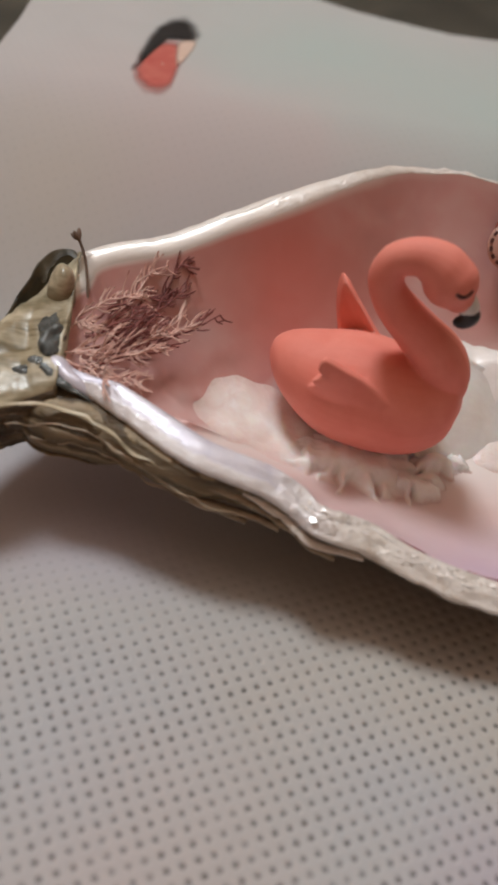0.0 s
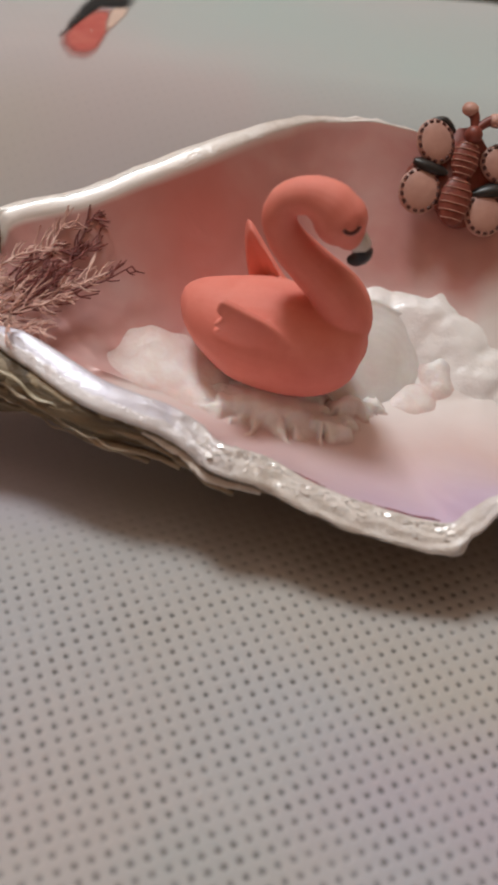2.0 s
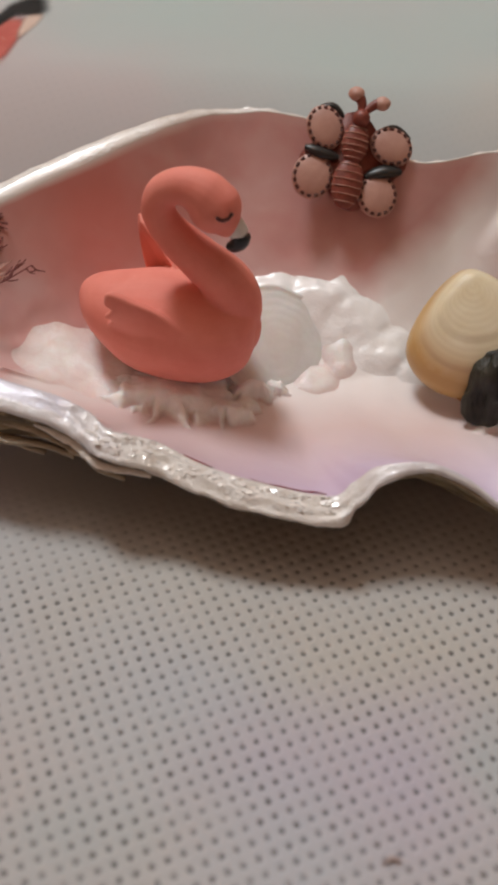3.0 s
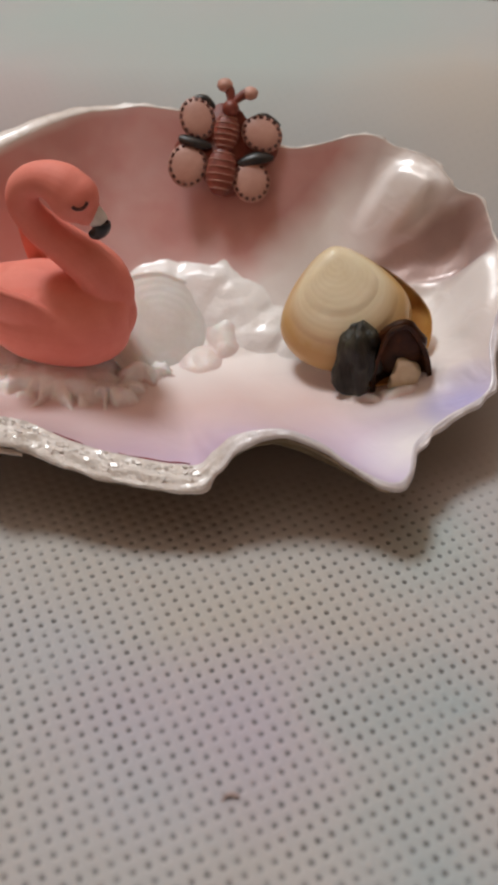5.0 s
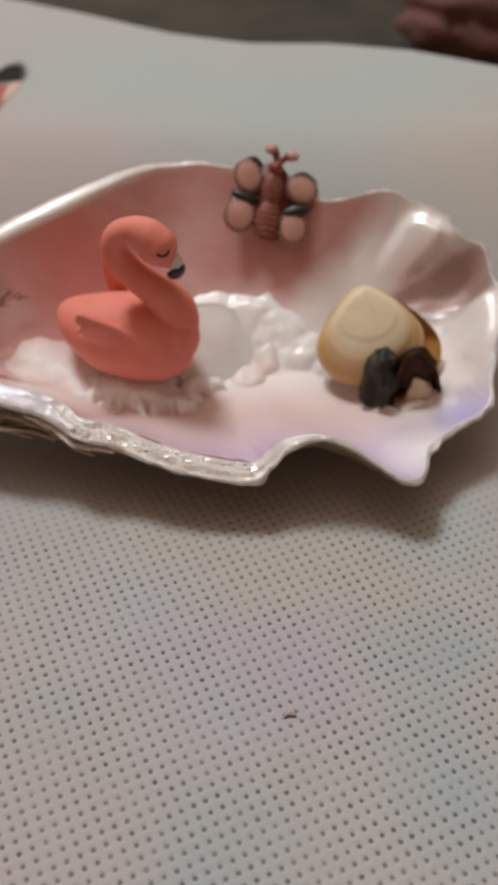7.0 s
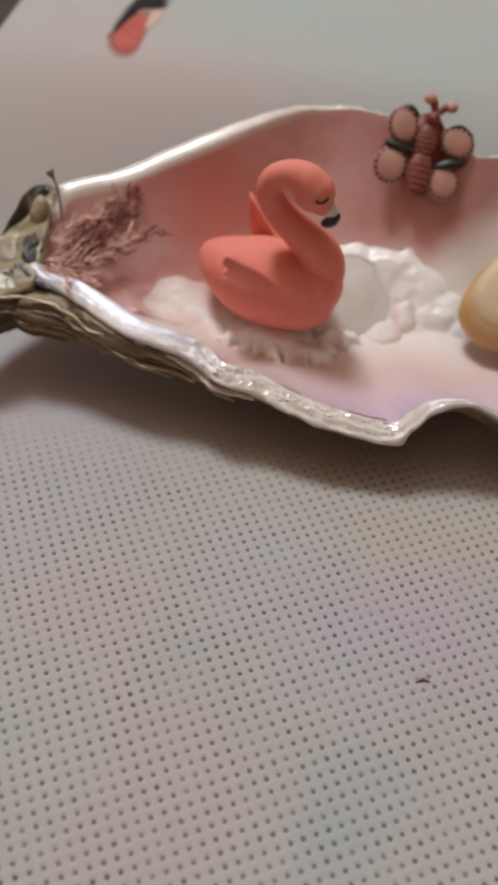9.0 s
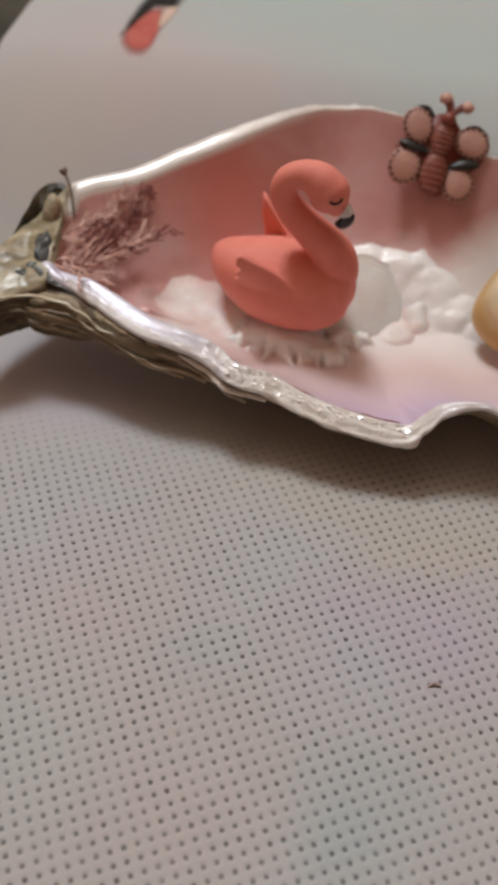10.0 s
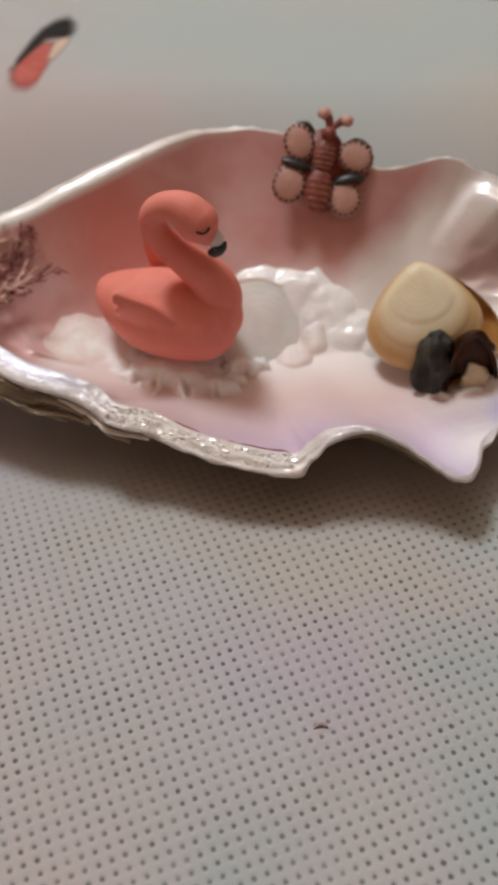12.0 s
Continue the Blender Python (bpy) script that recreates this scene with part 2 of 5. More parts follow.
def lip_material():
    """Edge of the shell: smooth lilac-white beside the hinge, silvery cream and flaky further on."""
    m, n, l, b = nodes_of("pearly_lip")
    c = n.new("ShaderNodeTexCoord").outputs["Object"]
    sep = n.new("ShaderNodeSeparateXYZ")
    l.new(c, sep.inputs[0])
    big = noise_node(n, l, c, 260, 4, 0.6, 0.6)
    fine = noise_node(n, l, c, 1100, 5, 0.65, 1.2)
    at = math_node(n, l, "ADD", math_node(n, l, "MULTIPLY", sep.outputs[0], 10.0), math_node(n, l, "MULTIPLY", math_node(n, l, "SUBTRACT", big, 0.5), 0.12))
    at = math_node(n, l, "ADD", at, 0.55)
    far = ramp_node(n, l, math_node(n, l, "MULTIPLY", sep.outputs[1], 10.0), [(0.0, (0, 0, 0)), (0.1, (1, 1, 1))])
    flaky = ramp_node(n, l, at, [(0.24, (0, 0, 0)), (0.36, (1, 1, 1)), (0.62, (1, 1, 1)), (0.74, (0.3, 0.3, 0.3))])
    across = n.new("ShaderNodeSeparateXYZ")
    l.new(n.new("ShaderNodeUVMap").outputs[0], across.inputs[0])
    outer = ramp_node(n, l, math_node(n, l, "ADD", across.outputs[0], math_node(n, l, "MULTIPLY", math_node(n, l, "SUBTRACT", big, 0.5), 0.5)), [(0.36, (1, 1, 1)), (0.46, (0, 0, 0))])
    flaky = math_node(n, l, "MAXIMUM", flaky, math_node(n, l, "MULTIPLY", outer, 0.6))
    smooth = ramp_node(n, l, big, [(0.3, (0.60, 0.58, 0.70)), (0.7, (0.76, 0.745, 0.82))])
    silver = ramp_node(n, l, big, [(0.25, (0.64, 0.58, 0.52)), (0.40, (0.77, 0.72, 0.67)), (0.7, (0.91, 0.88, 0.86))])
    smooth = mix_node(n, l, far, smooth, (0.86, 0.83, 0.80))
    col = mix_node(n, l, flaky, smooth, silver)
    col = mix_node(n, l, math_node(n, l, "MULTIPLY", fine, 0.14), col, (0.42, 0.34, 0.27))
    l.new(col, b.inputs["Base Color"])
    b.inputs["Metallic"].default_value = 0.15
    l.new(math_node(n, l, "ADD", math_node(n, l, "MULTIPLY", fine, 0.60), 0.08), b.inputs["Roughness"])
    l.new(math_node(n, l, "MAXIMUM", math_node(n, l, "MULTIPLY", flaky, 0.45), math_node(n, l, "MULTIPLY", far, 0.7)), b.inputs["Coat Weight"])
    b.inputs["Coat Roughness"].default_value = 0.15
    relief = math_node(n, l, "ADD", math_node(n, l, "MULTIPLY", fine, 0.6), math_node(n, l, "MULTIPLY", big, 0.6))
    bump_node(n, l, b, math_node(n, l, "MULTIPLY", relief, math_node(n, l, "ADD", math_node(n, l, "MULTIPLY", flaky, 0.9), 0.12)), 0.7, 0.6 * MM)
    return m


LIP = lip_material()
CRUST = surface("oyster_crust", (0.035, 0.023, 0.013), (0.27, 0.19, 0.115), 2.4, 0.48, 0.9, 0.6, depth=0.6, rough_var=0.4, stretch=(0.35, 1.0, 1.9))
FLAKE = surface("flake_brown", (0.030, 0.024, 0.014), (0.12, 0.095, 0.055), 2.4, 0.45, 0.4, 0.5, depth=0.2, stretch=(0.5, 0.5, 1.0))
LAYER = surface("growth_layer_shell", (0.15, 0.10, 0.055), (0.60, 0.49, 0.36), 2.2, 0.34, 0.7, 0.5, coat=0.3, depth=0.35, rough_var=0.3, stretch=(0.4, 1.0, 1.6))
HINGE = surface("hinge_ivory", (0.15, 0.115, 0.055), (0.66, 0.58, 0.42), 4.0, 0.36, 0.3, 0.8, coat=0.15, depth=0.2, span=(0.36, 0.62), stretch=(0.28, 1.0, 1.3))
LIGAMENT = surface("ligament_dark", (0.018, 0.020, 0.018), (0.17, 0.19, 0.19), 2.2, 0.24, 0.5, 0.5, depth=0.3)
CORAL = surface("coral_rubber", (0.80, 0.235, 0.18), (0.88, 0.31, 0.245), 6.0, 0.62, 0.15, 0.2, sss=0.05, spec=0.3, depth=0.06)
BLACK = surface("black_paint", (0.008, 0.007, 0.007), (0.02, 0.018, 0.018), 1.0, 0.4, 0.1, 0.3, depth=0.03)
BEAK_WHITE = surface("beak_white", (0.62, 0.58, 0.54), (0.78, 0.74, 0.70), 2.0, 0.5, 0.1, 0.3, depth=0.03)
EYE_LINE = surface("eye_line_brown", (0.06, 0.015, 0.012), (0.10, 0.025, 0.02), 1.0, 0.5, 0.1, 0.3, depth=0.02)
WING_PINK = surface("charm_wing_pink", (0.48, 0.26, 0.21), (0.60, 0.36, 0.29), 3.0, 0.45, 0.15, 0.3, depth=0.05)
CHARM_BROWN = surface("charm_russet", (0.17, 0.038, 0.026), (0.30, 0.075, 0.05), 1.2, 0.45, 0.3, 0.3, depth=0.08)
CHARM_PALE = surface("charm_pale_rose", (0.50, 0.26, 0.20), (0.64, 0.38, 0.31), 2.0, 0.5, 0.15, 0.3, depth=0.05)
CHARM_BAND = surface("charm_black_band", (0.012, 0.011, 0.010), (0.035, 0.03, 0.028), 1.0, 0.4, 0.2, 0.3, depth=0.03)
CHARM_RING = surface("charm_ring_tan", (0.36, 0.16, 0.11), (0.52, 0.28, 0.21), 1.0, 0.45, 0.15, 0.3, depth=0.03)
CHARM_DARK = surface("charm_dark_line", (0.06, 0.014, 0.010), (0.12, 0.03, 0.022), 1.0, 0.5, 0.2, 0.3, depth=0.03)
COTTON = surface("white_cotton", (0.85, 0.80, 0.76), (0.95, 0.93, 0.91), 5.0, 0.5, 0.4, 1.6, coat=0.1, sss=0.25, depth=0.5, rough_var=0.4)


def wispy(m):
    """Lets the pink floor tint the material where its UV, the thickness, runs to 0."""
    n, l = m.node_tree.nodes, m.node_tree.links
    sep = n.new("ShaderNodeSeparateXYZ")
    l.new(n.new("ShaderNodeUVMap").outputs[0], sep.inputs[0])
    wisp = noise_node(n, l, n.new("ShaderNodeTexCoord").outputs["Object"], 420, 4, 0.6, 1.0)
    a = math_node(n, l, "ADD", sep.outputs[0], math_node(n, l, "MULTIPLY", math_node(n, l, "SUBTRACT", wisp, 0.5), 0.7))
    b = n["Principled BSDF"].inputs["Base Color"]
    full = b.links[0].from_socket
    l.new(mix_node(n, l, ramp_node(n, l, a, [(0.10, (0, 0, 0)), (0.75, (1, 1, 1))]), (0.74, 0.57, 0.53), full), b)
    return m


wispy(COTTON)
WAD = surface("glossy_white_wad", (0.88, 0.855, 0.83), (0.96, 0.95, 0.94), 6.0, 0.34, 0.45, 1.8, coat=0.4, sss=0.0, depth=0.5, rough_var=0.3)
CLAM = surface("clam_white", (0.76, 0.70, 0.66), (0.88, 0.85, 0.82), 5.0, 0.3, 0.2, 0.5, coat=0.5, sss=0.3, depth=0.1)
SPRIG_LIGHT = surface("dried_sprig_rose", (0.64, 0.34, 0.28), (0.92, 0.70, 0.62), 3.0, 0.7, 0.3, 0.3, depth=0.05)
SPRIG_DARK = surface("dried_sprig_wine", (0.16, 0.042, 0.04), (0.36, 0.13, 0.115), 3.0, 0.75, 0.3, 0.3, depth=0.05)
STALK = surface("dried_stalk_brown", (0.12, 0.075, 0.055), (0.26, 0.17, 0.125), 2.0, 0.75, 0.3, 0.3, depth=0.05)
RED_PAINT = surface("red_varnish_trace", (0.16, 0.012, 0.018), (0.30, 0.03, 0.035), 1.0, 0.35, 0.2, 0.3, depth=0.03)
SPECK = surface("brown_speck", (0.33, 0.25, 0.235), (0.46, 0.36, 0.33), 0.8, 0.7, 0.4, 0.2, depth=0.05)
BROWN_IN = surface("aperture_brown", (0.006, 0.003, 0.002), (0.09, 0.028, 0.006), 4.0, 0.5, 0.1, 0.6, spec=0.15, depth=0.05)
DARK_SHELL = surface("dark_shell", (0.003, 0.003, 0.002), (0.055, 0.05, 0.034), 2.2, 0.45, 0.6, 0.5, spec=0.3, coat=0.04, depth=0.3, stretch=(1.6, 1.0, 0.35))
CREAM_IN = surface("cream_shell", (0.62, 0.48, 0.27), (0.80, 0.69, 0.46), 3.0, 0.4, 0.3, 0.5, coat=0.2, depth=0.1)
AMBER = surface("amber_shell", (0.42, 0.17, 0.035), (0.62, 0.34, 0.10), 4.0, 0.38, 0.2, 0.5, coat=0.2, sss=0.08, depth=0.1)
SOFA = surface("olive_upholstery", (0.018, 0.018, 0.012), (0.075, 0.068, 0.050), 45.0, 0.9, 0.4, 1.2, depth=0.3)
RED_CLOTH = surface("dull_red_cloth", (0.16, 0.065, 0.055), (0.24, 0.105, 0.09), 40.0, 0.9, 0.4, 1.0, depth=0.3)
GREY_CLOTH = surface("pale_grey_cloth", (0.30, 0.32, 0.28), (0.46, 0.48, 0.42), 40.0, 0.9, 0.4, 1.0, depth=0.3)
SCALE = surface("pearly_scale", (0.80, 0.75, 0.71), (0.93, 0.91, 0.89), 1.5, 0.22, 0.2, 0.3, metal=0.1, coat=0.6, depth=0.05)
PALE_EDGE = surface("pale_edge", (0.60, 0.53, 0.47), (0.86, 0.80, 0.75), 2.0, 0.34, 0.4, 0.5, coat=0.3, depth=0.2)
# warm tone chosen for the light that the added room throws back
PLASTER = surface("room_plaster", (0.80, 0.60, 0.465), (0.87, 0.66, 0.52), 600.0, 0.9, 0.2, 8.0, depth=0.5)


def yellow_material():
    m, n, l, b = nodes_of("yellow_snail_shell")
    c = n.new("ShaderNodeUVMap").outputs[0]
    o = n.new("ShaderNodeTexCoord").outputs["Object"]
    sep = n.new("ShaderNodeSeparateXYZ")
    l.new(c, sep.inputs[0])
    big = noise_node(n, l, o, 180, 4, 0.6, 0.5)
    line = noise_node(n, l, c, 14, 3, 0.6)
    w = n.new("ShaderNodeTexWave")
    w.wave_type, w.bands_direction = "BANDS", "X"
    w.inputs["Scale"].default_value, w.inputs["Distortion"].default_value, w.inputs["Detail"].default_value = 5.0, 1.2, 2.0
    l.new(c, w.inputs["Vector"])
    pale = ramp_node(n, l, big, [(0.3, (0.72, 0.60, 0.39)), (0.7, (0.82, 0.73, 0.54))])
    edge = ramp_node(n, l, math_node(n, l, "ADD", sep.outputs[0], math_node(n, l, "MULTIPLY", math_node(n, l, "SUBTRACT", big, 0.5), 0.25)), [(0.62, (0, 0, 0)), (0.90, (1, 1, 1))])
    col = mix_node(n, l, edge, pale, (0.58, 0.36, 0.13))
    col = mix_node(n, l, math_node(n, l, "MULTIPLY", w.outputs["Fac"], 0.045), col, (0.42, 0.24, 0.08))
    l.new(col, b.inputs["Base Color"])
    b.inputs["Roughness"].default_value = 0.42
    b.inputs["Coat Weight"].default_value = 0.15
    b.inputs["Subsurface Weight"].default_value = 0.08
    b.inputs["Subsurface Radius"].default_value = (0.003, 0.002, 0.001)
    b.inputs["Subsurface Scale"].default_value = 1.0
    bump_node(n, l, b, math_node(n, l, "ADD", w.outputs["Fac"], math_node(n, l, "MULTIPLY", line, 0.8)), 0.10, 0.12 * MM)
    return m


YELLOW = yellow_material()


def layered_material():
    """Brown crust in layers: dark under each step, paler towards its ivory edge."""
    m, n, l, b = nodes_of("layered_crust")
    o = n.new("ShaderNodeTexCoord").outputs["Object"]
    sep = n.new("ShaderNodeSeparateXYZ")
    l.new(n.new("ShaderNodeUVMap").outputs[0], sep.inputs[0])
    s = n.new("ShaderNodeVectorMath")
    s.operation = "MULTIPLY"
    s.inputs[1].default_value = (0.4, 1.0, 1.8)
    l.new(o, s.inputs[0])
    big = noise_node(n, l, s.outputs[0], 300, 5, 0.6, 0.5)
    fine = noise_node(n, l, s.outputs[0], 1500, 4, 0.6)
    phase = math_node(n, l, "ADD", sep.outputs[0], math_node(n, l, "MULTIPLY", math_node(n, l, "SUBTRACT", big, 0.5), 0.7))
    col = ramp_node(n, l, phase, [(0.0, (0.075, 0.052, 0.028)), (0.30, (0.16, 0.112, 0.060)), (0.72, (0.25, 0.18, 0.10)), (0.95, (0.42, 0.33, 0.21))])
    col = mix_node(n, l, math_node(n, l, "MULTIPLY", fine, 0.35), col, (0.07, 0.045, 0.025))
    l.new(col, b.inputs["Base Color"])
    l.new(math_node(n, l, "ADD", math_node(n, l, "MULTIPLY", big, 0.4), 0.25), b.inputs["Roughness"])
    bump_node(n, l, b, math_node(n, l, "ADD", fine, big), 0.7, 0.5 * MM)
    return m


LAYERED = layered_material()


def ink_material(name, dark, light):
    """Printed ink whose edge bleeds into the fabric."""
    m = surface(name, dark, light, 6.0, 0.8, 0.2, 0.5, depth=0.05, spec=0.2)
    n, l = m.node_tree.nodes, m.node_tree.links
    sep = n.new("ShaderNodeSeparateXYZ")
    l.new(n.new("ShaderNodeUVMap").outputs[0], sep.inputs[0])
    bleed = noise_node(n, l, n.new("ShaderNodeTexCoord").outputs["Object"], 260, 3)
    r = math_node(n, l, "ADD", sep.outputs[0], math_node(n, l, "MULTIPLY", math_node(n, l, "SUBTRACT", bleed, 0.5), 0.25))
    l.new(ramp_node(n, l, r, [(0.62, (1, 1, 1)), (0.97, (0, 0, 0))]), n["Principled BSDF"].inputs["Alpha"])
    return m


PRINT_RED = ink_material("print_coral", (0.44, 0.085, 0.07), (0.56, 0.17, 0.135))
PRINT_BLACK = ink_material("print_black", (0.010, 0.010, 0.010), (0.03, 0.028, 0.028))
PRINT_CREAM = ink_material("print_cream", (0.58, 0.42, 0.34), (0.66, 0.52, 0.44))


# ---- building helpers: all sizes in millimetres ----
def thing(name, base, label, category, group="", kind=""):
    ob = new(name)
    ob.empty_display_size = 0.005
    ob.location = Vector(base) * MM
    return tagged(ob, label, category, group, kind)


def origin(ob):
    p = Vector((0, 0, 0))
    while ob:
        p += ob.location
        ob = ob.parent
    return p / MM


def part(name, verts, faces, material, parent=None, label="", smooth=True, uv=None, second=None, pick=None):
    """One mesh object from vertices in world millimetres, under parent."""
    base = np.array(origin(parent)) if parent else np.zeros(3)
    me = bpy.data.meshes.new(name)
    me.from_pydata((np.asarray(verts, float) - base) * MM, [], [tuple(int(i) for i in f) for f in faces])
    me.materials.append(material)
    if second:
        for s in second if isinstance(second, (list, tuple)) else [second]:
            me.materials.append(s)
        me.polygons.foreach_set("material_index", [int(p) for p in pick])
    if uv is not None:
        layer = me.uv_layers.new()
        loops = np.zeros(len(me.loops), int)
        me.loops.foreach_get("vertex_index", loops)
        layer.data.foreach_set("uv", np.asarray(uv)[loops].ravel())
    me.polygons.foreach_set("use_smooth", [smooth] * len(me.polygons))
    me.validate()
    ob = new(name, me)
    ob.parent = parent
    if label:
        tagged(ob, label)
    return ob


def sheet(P, close_u=False, close_v=False, flip=False):
    """Vertices and faces of a grid of points P[n, m, 3]."""
    P = np.asarray(P, float)
    n, m = P.shape[:2]
    i, j = np.meshgrid(np.arange(n if close_u else n - 1), np.arange(m if close_v else m - 1), indexing="ij")
    i, j = i.ravel(), j.ravel()
    a, b, c, d = i * m + j, ((i + 1) % n) * m + j, ((i + 1) % n) * m + (j + 1) % m, i * m + (j + 1) % m
    f = np.stack([a, d, c, b] if flip else [a, b, c, d], 1)
    return P.reshape(-1, 3), f


def gather(*pieces):
    V, F, k = [], [], 0
    for v, f in pieces:
        V.append(np.asarray(v, float))
        F += [tuple(int(i) + k for i in q) for q in f]
        k += len(v)
    return np.concatenate(V), F


def spline(points, n, closed=False):
    """Catmull-Rom through the points, n samples."""
    p = np.asarray(points, float)
    k = len(p)
    t = np.linspace(0, k if closed else k - 1, n, endpoint=not closed)
    i = np.minimum(np.floor(t).astype(int), k - 1 if closed else k - 2)
    f = (t - i)[:, None]
    at = (lambda q: p[q % k]) if closed else (lambda q: p[np.clip(q, 0, k - 1)])
    a, b, c, d = at(i - 1), at(i), at(i + 1), at(i + 2)
    return 0.5 * (2 * b + (c - a) * f + (2 * a - 5 * b + 4 * c - d) * f**2 + (3 * b - a - 3 * c + d) * f**3)


def tube(path, radii, sides=8, caps=True, flat=1.0):
    """A tapered tube along a path."""
    p = np.asarray(path, float)
    r = np.broadcast_to(np.asarray(radii, float), (len(p),))
    tan = np.gradient(p, axis=0)
    tan /= np.linalg.norm(tan, axis=1)[:, None] + 1e-9
    up = np.array([0, 0, 1.0]) if abs(tan[0][2]) < 0.9 else np.array([0, 1.0, 0])
    rings = []
    u = np.cross(tan[0], up)
    for k in range(len(p)):
        u = u - tan[k] * (u @ tan[k])
        u /= np.linalg.norm(u) + 1e-9
        w = np.cross(tan[k], u)
        a = np.linspace(0, 2 * np.pi, sides, endpoint=False)
        rings.append(p[k] + r[k] * (np.cos(a)[:, None] * u + flat * np.sin(a)[:, None] * w))
    v, f = sheet(np.array(rings), close_v=True)
    f = [tuple(q) for q in f]
    if caps:
        f += [tuple(range(sides))[::-1], tuple(range(len(v) - sides, len(v)))]
    return v, f


def ball(center, radii, axes=np.eye(3), n=20, m=14, shape=None):
    """An ellipsoid with its axes; shape may push its unit points about."""
    th, ph = np.linspace(0, 2 * np.pi, n, endpoint=False), np.linspace(0, np.pi, m)
    P = np.stack([np.outer(np.sin(ph), np.cos(th)), np.outer(np.sin(ph), np.sin(th)), np.outer(np.cos(ph), np.ones(n))], -1)
    if shape:
        P = shape(P)
    P = P * np.asarray(radii) @ np.asarray(axes, float) + np.asarray(center)
    v, f = sheet(P, close_v=True)
    return v, [tuple(q) for q in f]


def rough_up(v, amount, size, seed=0.0):
    """Moves vertices by smooth noise of `size` mm."""
    return np.array([Vector(p) + amount * noise.noise_vector(Vector(p) / size + Vector((seed, seed * 1.7, seed * 0.3))) for p in v])


def fbm(x, y, z=0.0):
    return noise.fractal(Vector((x, y, z)), 1.0, 2.0, 4)


def step(a, b, x):
    t = np.clip((x - a) / (b - a), 0, 1)
    return t * t * (3 - 2 * t)


# ---- setting: cloth, the seat below it, the room ----
def cloth_height(x, y):
    """The sheet lies flat in front and climbs behind the shell."""
    x, y = np.asarray(x, float), np.asarray(y, float)
    z = 30 * step(92, 158, y) + 2.0 * step(70, 130, x) * step(40, 110, y)
    z = z + 0.5 * np.sin(x / 23 + 1.0) * np.sin(y / 19) + 1.2 * step(125, 200, y) * np.sin(x / 31 + y / 60)
    return z


def back_edge(x):
    """Where the sheet ends behind."""
    return np.interp(x, [-45, -20, 11, 33, 54, 75, 95, 114, 150, 200], [252, 254, 237, 223, 213.5, 210.5, 201.5, 187, 170, 155])


def build_cloth():
    c, s = math.cos(DOT_TURN), math.sin(DOT_TURN)
    N = 5
    k = np.arange(-90 * N, 175 * N + 1)
    U, V = np.meshgrid(k / N - 0.1, k / N - 0.1, indexing="ij")
    X = DOT_AT[0] + PITCH * (c * U - s * V)
    Y = DOT_AT[1] + PITCH * (s * U + c * V)
    keep = (X > -38 + 2.0 * step(150, 185, Y)) & (X < 190) & (Y > -50) & (Y < back_edge(X))
    keep |= (X > -90) & (X <= -37) & (Y > -50) & (Y < 147 + 3.0 * (X + 38))
    R = np.hypot((U + 0.5) % 1 - 0.5, (V + 0.5) % 1 - 0.5)
    Z = cloth_height(X, Y) - (0.30 - 0.29 * step(58, 84, Y)) * (1 - step(0.10, 0.30, R))
    q = keep[:-1, :-1] & keep[1:, :-1] & keep[1:, 1:] & keep[:-1, 1:]
    number = -np.ones(X.shape, int)
    used = np.zeros(X.shape, bool)
    for a in (slice(None, -1), slice(1, None)):
        for b in (slice(None, -1), slice(1, None)):
            used[a, b] |= q
    number[used] = np.arange(used.sum())
    i, j = np.nonzero(q)
    faces = np.stack([number[i, j], number[i + 1, j], number[i + 1, j + 1], number[i, j + 1]], 1).astype(np.int32)
    verts = np.stack([X[used], Y[used], Z[used]], 1) * MM
    me = bpy.data.meshes.new("cloth")
    me.vertices.add(len(verts))
    me.vertices.foreach_set("co", verts.ravel())
    me.loops.add(faces.size)
    me.loops.foreach_set("vertex_index", faces.ravel())
    me.polygons.add(len(faces))
    me.polygons.foreach_set("loop_start", np.arange(0, faces.size, 4, dtype=np.int32))
    me.polygons.foreach_set("use_smooth", np.ones(len(faces), bool))
    me.update(calc_edges=True)
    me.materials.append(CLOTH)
    ob = new("cloth", me)
    return tagged(ob, "off-white embossed nonwoven fabric sheet with small round pits", "cloth", kind="structure")


build_cloth()


def slab(name, x0, x1, y0, y1, z0, z1, material, label, category, kind="structure"):
    v = [(x, y, z) for x in (x0, x1) for y in (y0, y1) for z in (z0, z1)]
    f = [(0, 1, 3, 2), (4, 6, 7, 5), (0, 4, 5, 1), (2, 3, 7, 6), (0, 2, 6, 4), (1, 5, 7, 3)]
    return tagged(part(name, v, f, material, smooth=False), label, category, kind=kind)


def build_seat():
    """The dark upholstered seat that the sheet lies on."""
    g = np.linspace(-1, 1, 70)
    X, Y = np.meshgrid(50 + 900 * g, 250 + 900 * g, indexing="ij")
    Z = np.array([[-3.5 - 14 * step(150, 330, y) + 5 * fbm(x / 120, y / 120) * step(180, 300, y) for x, y in zip(a, b)] for a, b in zip(X, Y)])
    X, Y = np.pad(X, 1, mode="edge"), np.pad(Y, 1, mode="edge")
    Z = np.pad(Z, 1, constant_values=-500.0)
    v, f = sheet(np.stack([X, Y, Z], -1))
    return tagged(part("ground", v, f, SOFA), "dark olive upholstered seat under the fabric sheet", "seat", kind="structure")


